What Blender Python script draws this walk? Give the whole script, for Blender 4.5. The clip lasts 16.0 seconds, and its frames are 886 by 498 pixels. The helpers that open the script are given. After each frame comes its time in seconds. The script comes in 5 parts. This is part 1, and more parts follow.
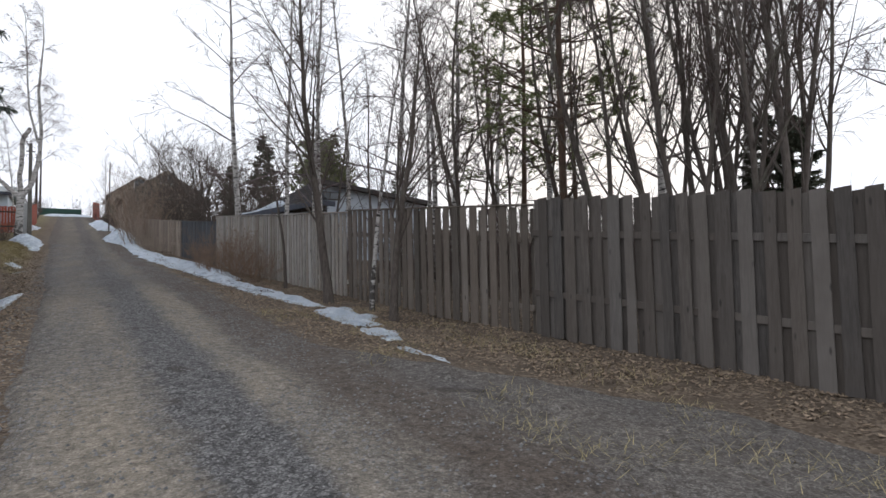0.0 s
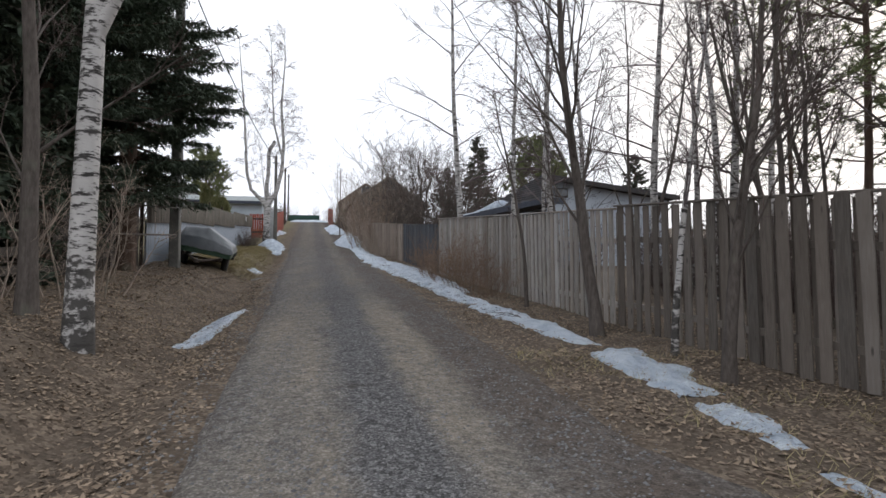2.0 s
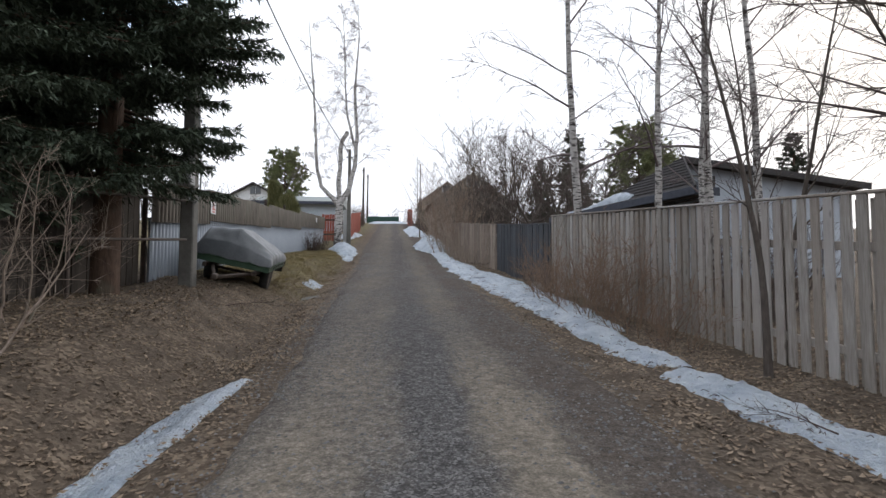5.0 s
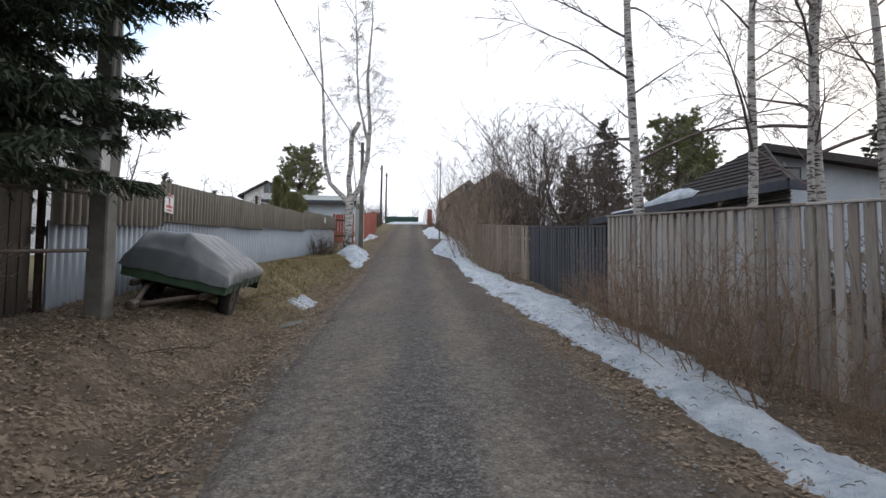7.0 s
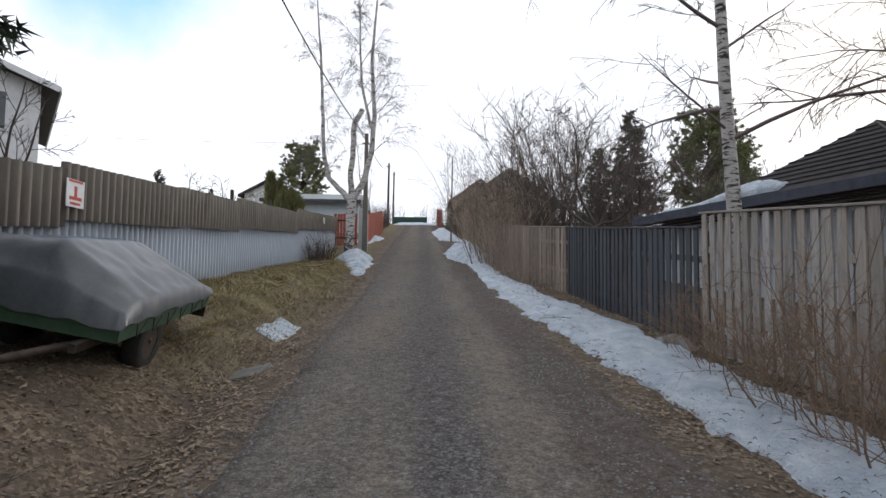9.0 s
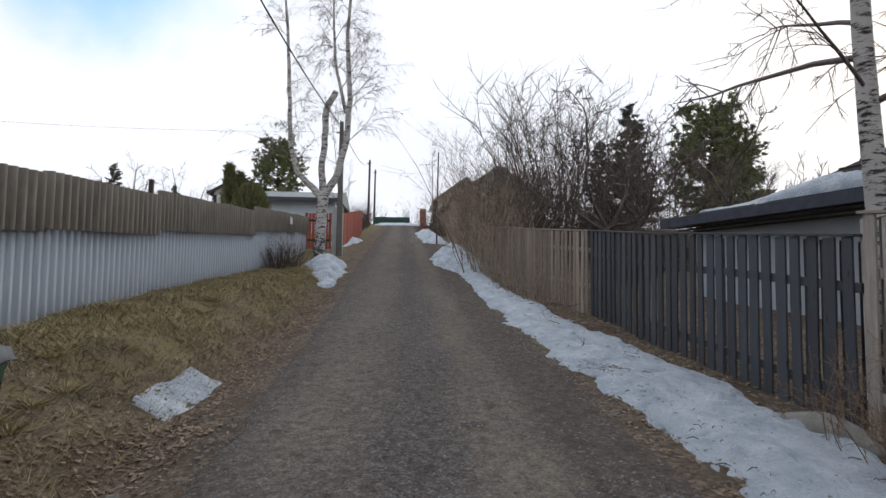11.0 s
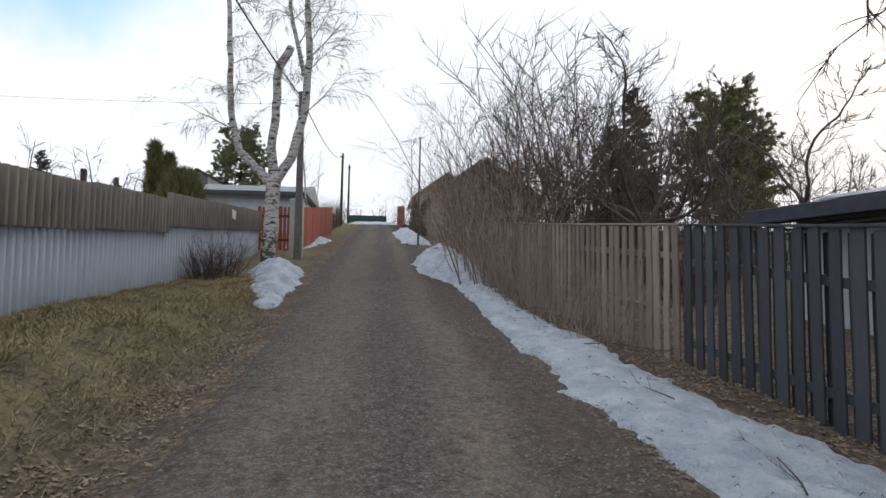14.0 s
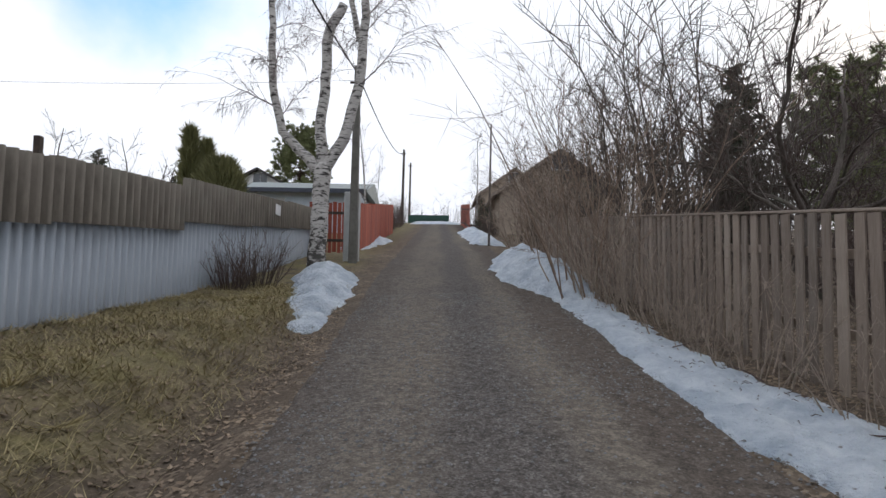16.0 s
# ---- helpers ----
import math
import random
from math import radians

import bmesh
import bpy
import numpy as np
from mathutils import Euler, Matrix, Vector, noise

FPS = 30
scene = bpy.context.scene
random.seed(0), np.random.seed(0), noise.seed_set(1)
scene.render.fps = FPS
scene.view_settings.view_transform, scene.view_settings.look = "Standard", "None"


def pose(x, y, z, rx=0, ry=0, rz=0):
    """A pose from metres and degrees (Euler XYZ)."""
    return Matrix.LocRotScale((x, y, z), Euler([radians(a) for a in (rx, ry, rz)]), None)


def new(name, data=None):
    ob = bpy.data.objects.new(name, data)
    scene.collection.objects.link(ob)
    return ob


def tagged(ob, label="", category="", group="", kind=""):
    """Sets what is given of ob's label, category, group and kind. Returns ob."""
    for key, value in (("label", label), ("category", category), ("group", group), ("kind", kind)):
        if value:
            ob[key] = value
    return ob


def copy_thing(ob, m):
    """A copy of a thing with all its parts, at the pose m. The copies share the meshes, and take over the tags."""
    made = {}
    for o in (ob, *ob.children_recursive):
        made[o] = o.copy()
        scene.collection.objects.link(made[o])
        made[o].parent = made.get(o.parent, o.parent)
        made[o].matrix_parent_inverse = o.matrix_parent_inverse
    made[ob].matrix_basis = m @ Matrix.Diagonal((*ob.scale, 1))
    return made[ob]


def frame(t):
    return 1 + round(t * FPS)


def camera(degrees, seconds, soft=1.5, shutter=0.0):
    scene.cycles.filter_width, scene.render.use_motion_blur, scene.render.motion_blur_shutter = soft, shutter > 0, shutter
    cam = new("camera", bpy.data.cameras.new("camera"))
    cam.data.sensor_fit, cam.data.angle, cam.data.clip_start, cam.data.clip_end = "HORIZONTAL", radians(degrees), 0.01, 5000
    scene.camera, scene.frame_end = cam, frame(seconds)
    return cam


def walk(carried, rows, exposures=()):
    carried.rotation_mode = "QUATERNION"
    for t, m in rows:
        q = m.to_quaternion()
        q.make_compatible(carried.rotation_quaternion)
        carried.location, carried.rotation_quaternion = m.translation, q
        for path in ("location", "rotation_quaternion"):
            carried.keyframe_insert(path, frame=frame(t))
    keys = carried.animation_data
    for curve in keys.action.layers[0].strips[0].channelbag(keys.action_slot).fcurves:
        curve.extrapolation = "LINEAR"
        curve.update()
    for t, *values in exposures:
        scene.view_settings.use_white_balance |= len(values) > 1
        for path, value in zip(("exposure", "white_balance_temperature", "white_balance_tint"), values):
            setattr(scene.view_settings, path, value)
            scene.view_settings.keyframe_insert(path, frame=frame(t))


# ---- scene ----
cam = camera(75.9, 16.0)
METRES, EYE, TILT, LEAN, TURN = 26.0, 1.45, 0.0, 0.0, -33.6
ROWS = [
    (0.0, 0.0, 0.0, 0.0, 0.07, 3.06, 1.22),
    (0.5, -0.0117, 0.0325, 0.0034, 4.8, 3.14, 1.08),
    (1.0, -0.0261, 0.0642, 0.0087, 9.52, 3.16, 0.8),
    (1.5, -0.0436, 0.0909, 0.0122, 16.71, 3.3, 0.44),
    (2.0, -0.0599, 0.1182, 0.0142, 20.5, 3.32, 0.3),
    (2.5, -0.0765, 0.1469, 0.0168, 23.51, 3.33, 0.19),
    (3.0, -0.0922, 0.1758, 0.0201, 24.24, 3.35, 0.05),
    (3.5, -0.1099, 0.2029, 0.0223, 25.28, 3.42, -0.01),
    (4.0, -0.1266, 0.23, 0.0255, 26.46, 3.43, -0.04),
    (4.5, -0.1427, 0.2564, 0.0282, 27.55, 3.47, -0.08),
    (7.0, -0.2189, 0.3902, 0.0461, 30.5, 3.5, -0.54),
    (7.5, -0.2362, 0.4152, 0.049, 30.89, 3.53, -0.56),
    (8.0, -0.2556, 0.4412, 0.0522, 31.23, 3.51, -0.67),
    (8.5, -0.2732, 0.4653, 0.0552, 31.28, 3.56, -0.63),
    (11.0, -0.3591, 0.5933, 0.0729, 29.47, 3.63, -0.71),
    (11.5, -0.3725, 0.6161, 0.0761, 25.26, 3.73, -0.44),
    (12.0, -0.3879, 0.6414, 0.0781, 24.06, 3.73, -0.36),
    (12.5, -0.4029, 0.6638, 0.0804, 22.73, 3.77, -0.33),
    (13.0, -0.4207, 0.689, 0.0816, 23.95, 3.74, -0.45),
    (13.5, -0.4373, 0.7155, 0.0846, 24.9, 3.7, -0.52),
    (14.0, -0.4555, 0.7406, 0.0863, 27.1, 3.7, -0.62),
    (14.5, -0.4728, 0.7659, 0.0892, 28.6, 3.7, -0.74),
    (15.0, -0.4925, 0.7891, 0.0909, 31.23, 3.68, -0.87),
    (15.5, -0.5118, 0.8147, 0.0935, 31.91, 3.65, -0.95),
    (16.0, -0.5316, 0.8375, 0.0946, 33.11, 3.7, -0.97),
]
walk(cam, [(t, pose(0, 0, EYE, TILT, LEAN, TURN) @ pose(METRES * x, METRES * y, METRES * z, 90 + pitch, roll, yaw)) for t, x, y, z, yaw, pitch, roll in ROWS],
     [(0, 0.05, 6250, 10), (2, 0.1, 6250, 10), (4.5, 0.2, 6250, 10), (8.5, 0.08, 6250, 10), (11, -0.12, 6250, 10), (16, -0.08, 6250, 10)])

# ---- world and light ----
world = bpy.data.worlds.new("overcast_sky")
scene.world = world
world.use_nodes = True
wn, wl = world.node_tree.nodes, world.node_tree.links
wn.clear()
SUN_EL, SUN_AZ = 18.0, 48.0   # degrees; azimuth from the road's direction to its right
w_out = wn.new("ShaderNodeOutputWorld")
w_bg = wn.new("ShaderNodeBackground")
w_sky = wn.new("ShaderNodeTexSky")
w_sky.sky_type = "NISHITA"
w_sky.sun_disc = False
w_sky.sun_elevation = radians(SUN_EL)
w_sky.sun_rotation = radians(SUN_AZ)
w_sky.air_density, w_sky.dust_density, w_sky.ozone_density = 1.0, 1.5, 1.5
w_co = wn.new("ShaderNodeTexCoord")
w_noise = wn.new("ShaderNodeTexNoise")
w_noise.inputs["Scale"].default_value = 2.2
w_noise.inputs["Detail"].default_value = 6
w_noise.inputs["Roughness"].default_value = 0.55
# thin high cloud everywhere, torn open to blue towards the upper left of the lane
w_dot = wn.new("ShaderNodeVectorMath")
w_dot.operation = "DOT_PRODUCT"
w_dot.inputs[1].default_value = Vector((-0.337, 0.757, 0.559)).normalized()
w_sub = wn.new("ShaderNodeMath")
w_sub.operation = "MULTIPLY_ADD"
w_sub.inputs[1].default_value = -0.1
w_ramp = wn.new("ShaderNodeValToRGB")
w_ramp.color_ramp.elements[0].position = 0.912
w_ramp.color_ramp.elements[0].color = (1, 1, 1, 1)
w_ramp.color_ramp.elements[1].position = 0.945
w_ramp.color_ramp.elements[1].color = (0.03, 0.03, 0.03, 1)
w_tone = wn.new("ShaderNodeValToRGB")
w_tone.color_ramp.elements[0].color = (9.9, 10.1, 10.8, 1)
w_tone.color_ramp.elements[1].color = (12.6, 12.6, 12.8, 1)
w_mix = wn.new("ShaderNodeMix")
w_mix.data_type = "RGBA"
wl.new(w_co.outputs["Generated"], w_noise.inputs["Vector"])
wl.new(w_co.outputs["Generated"], w_dot.inputs[0])
wl.new(w_noise.outputs["Fac"], w_sub.inputs[0])
wl.new(w_dot.outputs["Value"], w_sub.inputs[2])
wl.new(w_sub.outputs["Value"], w_ramp.inputs["Fac"])
wl.new(w_noise.outputs["Fac"], w_tone.inputs["Fac"])
wl.new(w_ramp.outputs["Color"], w_mix.inputs["Factor"])
w_hue = wn.new("ShaderNodeHueSaturation")
w_hue.inputs["Saturation"].default_value = 1.35
w_hue.inputs["Value"].default_value = 4.2
wl.new(w_sky.outputs["Color"], w_hue.inputs["Color"])
wl.new(w_hue.outputs["Color"], w_mix.inputs["A"])
w_sdot = wn.new("ShaderNodeVectorMath")
w_sdot.operation = "DOT_PRODUCT"
w_sdot.inputs[1].default_value = (math.sin(radians(SUN_AZ)) * math.cos(radians(SUN_EL)), math.cos(radians(SUN_AZ)) * math.cos(radians(SUN_EL)), math.sin(radians(SUN_EL)))
w_sr = wn.new("ShaderNodeValToRGB")
w_sr.color_ramp.elements[0].position = 0.93
w_sr.color_ramp.elements[0].color = (0, 0, 0, 1)
w_sr.color_ramp.elements[1].position = 1.0
w_glow = wn.new("ShaderNodeMix")
w_glow.data_type = "RGBA"
w_glow.inputs["B"].default_value = (13.0, 12.0, 10.9, 1)
wl.new(w_co.outputs["Generated"], w_sdot.inputs[0])
wl.new(w_sdot.outputs["Value"], w_sr.inputs["Fac"])
wl.new(w_sr.outputs["Color"], w_glow.inputs["Factor"])
wl.new(w_tone.outputs["Color"], w_glow.inputs["A"])
wl.new(w_glow.outputs["Result"], w_mix.inputs["B"])
wl.new(w_mix.outputs["Result"], w_bg.inputs["Color"])
w_bg.inputs["Strength"].default_value = 0.1
wl.new(w_bg.outputs["Background"], w_out.inputs["Surface"])

sun_data = bpy.data.lights.new("sun", "SUN")
sun_data.energy = 0.9
sun_data.angle = radians(14)
sun_data.color = (1.0, 0.93, 0.85)
sun = new("sun", sun_data)
az, el = radians(SUN_AZ), radians(SUN_EL)
sun_from = Vector((math.sin(az) * math.cos(el), math.cos(az) * math.cos(el), math.sin(el)))
sun.rotation_mode = "QUATERNION"
sun.rotation_quaternion = sun_from.to_track_quat("Z", "Y")
sun.location = sun_from * 60

# ---- materials ----


class Mat:
    """A small builder of node materials, on world-size coordinates."""

    def __init__(self, name, rough=0.8, metal=0.0, spec=0.3):
        self.m = bpy.data.materials.new(name)
        self.m.use_nodes = True
        self.t = self.m.node_tree
        self.b = self.t.nodes["Principled BSDF"]
        self.b.inputs["Roughness"].default_value = rough
        self.b.inputs["Metallic"].default_value = metal
        self.b.inputs["Specular IOR Level"].default_value = spec
        self.pos = self.n("ShaderNodeNewGeometry").outputs["Position"]
        self.obj = self.n("ShaderNodeTexCoord").outputs["Object"]

    def n(self, kind, **props):
        node = self.t.nodes.new(kind)
        for k, v in props.items():
            setattr(node, k, v)
        return node

    def put(self, sock, v):
        if hasattr(v, "links"):
            self.t.links.new(v, sock)
        elif isinstance(v, (tuple, list)) and len(v) == 3 and sock.type == "RGBA":
            sock.default_value = (*v, 1)
        else:
            sock.default_value = v

    def scale(self, vec, s):
        mp = self.n("ShaderNodeMapping")
        mp.inputs["Scale"].default_value = s
        self.put(mp.inputs["Vector"], vec)
        return mp.outputs["Vector"]

    def noise(self, vec, scale, detail=4, rough=0.6, dist=0.0):
        nd = self.n("ShaderNodeTexNoise")
        self.put(nd.inputs["Vector"], vec)
        nd.inputs["Scale"].default_value = scale
        nd.inputs["Detail"].default_value = detail
        nd.inputs["Roughness"].default_value = rough
        nd.inputs["Distortion"].default_value = dist
        return nd.outputs["Fac"]

    def voronoi(self, vec, scale, out="Distance", feature="F1"):
        nd = self.n("ShaderNodeTexVoronoi", feature=feature)
        self.put(nd.inputs["Vector"], vec)
        nd.inputs["Scale"].default_value = scale
        return nd.outputs[out]

    def ramp(self, fac, stops):
        nd = self.n("ShaderNodeValToRGB")
        el = nd.color_ramp.elements
        while len(el) < len(stops):
            el.new(0.5)
        for e, (p, c) in zip(el, stops):
            e.position = p
            e.color = (*c, 1) if isinstance(c, (tuple, list)) else (c, c, c, 1)
        self.put(nd.inputs["Fac"], fac)
        return nd.outputs["Color"]

    def mix(self, fac, a, b, blend="MIX"):
        nd = self.n("ShaderNodeMix", data_type="RGBA", blend_type=blend)
        self.put(nd.inputs["Factor"], fac)
        self.put(nd.inputs["A"], a)
        self.put(nd.inputs["B"], b)
        return nd.outputs["Result"]

    def math(self, op, a, b=0.0):
        nd = self.n("ShaderNodeMath", operation=op)
        self.put(nd.inputs[0], a)
        self.put(nd.inputs[1], b)
        return nd.outputs[0]

    def sep(self, vec):
        nd = self.n("ShaderNodeSeparateXYZ")
        self.put(nd.inputs[0], vec)
        return nd.outputs

    def rand(self):
        return self.n("ShaderNodeObjectInfo").outputs["Random"]

    def island(self):
        return self.n("ShaderNodeNewGeometry").outputs["Random Per Island"]

    def bump(self, height, strength=0.5, dist=0.02):
        nd = self.n("ShaderNodeBump")
        nd.inputs["Strength"].default_value = strength
        nd.inputs["Distance"].default_value = dist
        self.put(nd.inputs["Height"], height)
        self.put(self.b.inputs["Normal"], nd.outputs["Normal"])
        return self

    def color(self, c):
        self.put(self.b.inputs["Base Color"], c)
        return self


def wood_mat(name, dark, light, tint, grain=(14, 14, 1.2), rough=0.85, spread=0.55):
    """Weathered boards: grain along z, each board its own tone, soil stain and knots."""
    k = Mat(name, rough)
    r = k.rand()
    sh = k.n("ShaderNodeVectorMath", operation="ADD")
    k.put(sh.inputs[0], k.obj)
    cb = k.n("ShaderNodeCombineXYZ")
    k.put(cb.inputs[2], k.math("MULTIPLY", r, 37.0))
    k.put(cb.inputs[0], k.math("MULTIPLY", r, 11.0))
    k.put(sh.inputs[1], cb.outputs[0])
    v = sh.outputs[0]
    g1 = k.noise(k.scale(v, grain), 3.0, 6, 0.65, 0.6)
    g2 = k.noise(v, 1.6, 3)
    knot = k.voronoi(k.scale(v, (7, 7, 2.2)), 1.0)
    base = k.mix(k.ramp(g1, [(0.3, 0.0), (0.7, 1.0)]), dark, light)
    base = k.mix(k.math("MULTIPLY", r, spread), base, tint)
    r2 = k.math("FRACT", k.math("MULTIPLY", r, 7.31))
    base = k.mix(k.ramp(r2, [(0.0, 0.45), (0.5, 0.0)]), base, tuple(c * 0.55 for c in dark))
    base = k.mix(k.ramp(r2, [(0.6, 0.0), (1.0, 0.5)]), base, tuple(min(0.6, c * 1.35) for c in light))
    base = k.mix(k.ramp(g2, [(0.4, 0.0), (0.75, 0.5)]), base, k.mix(0.5, dark, tint))
    base = k.mix(k.ramp(knot, [(0.05, 0.75), (0.13, 0.0)]), base, tuple(c * 0.45 for c in dark))
    return k.color(base).bump(g1, 0.5, 0.006).m


M_FENCE_A = wood_mat("weathered_grey_board", (0.056, 0.052, 0.05), (0.15, 0.14, 0.132), (0.128, 0.105, 0.087))
M_FENCE_A2 = wood_mat("weathered_grey_brown_board", (0.08, 0.07, 0.061), (0.2, 0.18, 0.16), (0.16, 0.127, 0.102))
M_FENCE_B = wood_mat("weathered_pale_board", (0.22, 0.203, 0.185), (0.52, 0.495, 0.46), (0.33, 0.27, 0.22))
M_FENCE_D = wood_mat("blue_grey_painted_board", (0.042, 0.048, 0.058), (0.075, 0.086, 0.102), (0.062, 0.062, 0.066), rough=0.6)
M_FENCE_C = wood_mat("weathered_brown_board", (0.16, 0.132, 0.11), (0.34, 0.292, 0.25), (0.25, 0.192, 0.15))
M_RED = wood_mat("red_painted_board", (0.22, 0.05, 0.035), (0.36, 0.085, 0.05), (0.30, 0.1, 0.07))
M_OLDWOOD = wood_mat("dark_old_wood", (0.032, 0.027, 0.023), (0.08, 0.067, 0.057), (0.055, 0.045, 0.036))


def plain(name, c, c2, scale=6.0, rough=0.8, metal=0.0, bump=0.3, spec=0.3):
    k = Mat(name, rough, metal, spec)
    a, b = k.noise(k.obj, scale, 5), k.noise(k.obj, scale * 9, 3)
    f = k.math("ADD", k.math("MULTIPLY", a, 0.7), k.math("MULTIPLY", b, 0.3))
    return k.color(k.mix(k.ramp(f, [(0.35, 0.0), (0.68, 1.0)]), c, c2)).bump(b, bump, 0.01).m


def ground_mat(name, road):
    k = Mat(name, 0.95, spec=0.15)
    p = k.pos
    x, y, z = k.sep(p)[0:3]
    n1, n2, n3 = k.noise(p, 0.5, 5), k.noise(p, 2.4, 6, 0.7), k.noise(p, 38, 4, 0.7)
    if road:
        long = k.noise(k.scale(p, (1.0, 0.3, 1.0)), 1.3, 5, 0.6)
        blot = k.noise(k.scale(p, (1.0, 0.55, 1.0)), 3.1, 6, 0.65)
        sv = k.sep(k.voronoi(p, 85, "Color"))[0]
        sv2 = k.sep(k.voronoi(p, 34, "Color"))[1]
        grit = k.math("MULTIPLY", sv, k.math("ADD", k.math("MULTIPLY", sv2, 0.8), k.math("MULTIPLY", n3, 0.5)))
        grey = k.ramp(grit, [(0.05, (0.05, 0.049, 0.05)), (0.35, (0.098, 0.097, 0.099)), (0.75, (0.21, 0.207, 0.204))])
        beige = k.mix(k.math("MULTIPLY", n3, k.math("ADD", sv, 0.6)), (0.125, 0.109, 0.088), (0.29, 0.255, 0.208))
        brown = k.mix(k.math("MULTIPLY", n3, k.math("ADD", sv, 0.6)), (0.05, 0.041, 0.035), (0.13, 0.107, 0.089))
        # packed dirt wheel tracks either side of a gravel crown, moist soil towards both edges
        xs = k.math("ADD", x, k.math("MULTIPLY", k.math("SUBTRACT", long, 0.5), 0.7))
        xs = k.math("ADD", xs, k.math("MULTIPLY", k.math("SUBTRACT", blot, 0.5), 0.45))
        u = k.math("MULTIPLY", k.math("ADD", xs, 1.3), 1 / 4.4)
        track = k.ramp(u, [(0.18, 0.25), (0.3, 0.95), (0.4, 0.9), (0.47, 0.05), (0.56, 0.05), (0.62, 0.9), (0.7, 0.95), (0.76, 0.3)])
        worn = k.ramp(k.noise(k.scale(p, (1.0, 0.35, 1.0)), 0.9, 4, 0.6), [(0.32, 0.35), (0.6, 1.1)])
        tone = k.mix(k.math("MULTIPLY", track, worn), grey, beige)
        moist = k.ramp(u, [(0.08, 0.35), (0.17, 0.7), (0.26, 0.0), (0.68, 0.0), (0.76, 1.0), (0.9, 1.0), (0.97, 0.4)])
        tone = k.mix(k.math("MULTIPLY", moist, k.ramp(n2, [(0.3, 0.55), (0.6, 1.0)])), tone, brown)
        far = k.ramp(k.math("MULTIPLY", y, 0.01), [(0.1, 0.0), (0.24, 0.55)])
        tone = k.mix(far, tone, brown)
        speck = k.math("MULTIPLY", k.noise(p, 11, 5, 0.75), k.math("ADD", k.noise(p, 34, 3, 0.7), 0.5))
        tone = k.mix(1.0, tone, k.ramp(speck, [(0.3, 0.55), (0.5, 1.0), (0.7, 1.5)]), "MULTIPLY")
        pit = k.ramp(k.noise(p, 1.7, 3, 0.5), [(0.67, 0.0), (0.72, 0.6)])
        tone = k.mix(pit, tone, (0.045, 0.038, 0.033))
        k.color(tone)
        hgt = k.math("ADD", k.math("MULTIPLY", sv, 0.6), k.math("ADD", n3, k.math("MULTIPLY", blot, 1.5)))
        return k.bump(hgt, 0.65, 0.015).m
    leaf = k.voronoi(k.mix(0.04, p, k.n("ShaderNodeTexNoise").outputs["Color"]), 36, "Color")
    lv = k.sep(leaf)[0]
    litter = k.ramp(lv, [(0.0, (0.06, 0.045, 0.034)), (0.5, (0.14, 0.108, 0.08)), (1.0, (0.25, 0.2, 0.15))])
    soil = k.mix(n3, (0.06, 0.048, 0.037), (0.12, 0.096, 0.074))
    grass = k.mix(k.noise(k.scale(p, (9, 3, 3)), 6, 5, 0.7), (0.11, 0.096, 0.042), (0.34, 0.285, 0.16))
    c = k.mix(k.ramp(n2, [(0.35, 0.0), (0.6, 1.0)]), soil, litter)
    gy = k.ramp(k.math("MULTIPLY", y, 0.01), [(0.19, 0.0), (0.25, 1.0)])
    gx = k.ramp(k.math("ADD", k.math("MULTIPLY", x, -0.1), 0.5), [(0.62, 0.0), (0.7, 1.0)])
    gm = k.math("MULTIPLY", k.math("MULTIPLY", gy, gx), k.ramp(n2, [(0.35, 0.1), (0.6, 1.0)]))
    grass = k.mix(0.25, k.mix(0.3, grass, soil), litter)
    grass = k.mix(k.ramp(k.noise(p, 1.3, 5, 0.65), [(0.42, 0.0), (0.62, 0.7)]), grass, k.mix(n3, (0.1, 0.098, 0.035), (0.25, 0.225, 0.09)))
    c = k.mix(gm, c, grass)
    return k.color(c).bump(k.math("ADD", k.math("MULTIPLY", lv, 0.5), n3), 0.7, 0.02).m


M_ROAD = ground_mat("gravel_and_packed_dirt", True)
M_GROUND = ground_mat("leaf_litter_and_soil", False)


def snow_mat():
    k = Mat("old_grainy_snow", 0.55, spec=0.35)
    n1, n2 = k.noise(k.pos, 3.2, 6, 0.65), k.noise(k.pos, 30, 4)
    dirt = k.voronoi(k.pos, 8)
    c = k.mix(k.ramp(n1, [(0.35, 0.0), (0.7, 1.0)]), (0.37, 0.435, 0.515), (0.66, 0.71, 0.76))
    c = k.mix(k.ramp(k.math("MULTIPLY", dirt, k.math("ADD", n2, 0.5)), [(0.06, 0.75), (0.13, 0.0)]), c, (0.12, 0.1, 0.085))
    k.b.inputs["Subsurface Weight"].default_value = 0.15
    k.b.inputs["Subsurface Radius"].default_value = (0.03, 0.03, 0.04)
    return k.color(c).bump(k.math("ADD", k.math("MULTIPLY", n1, 2.0), k.math("ADD", n2, k.noise(k.pos, 9, 4))), 1.0, 0.07).m


M_SNOW = snow_mat()


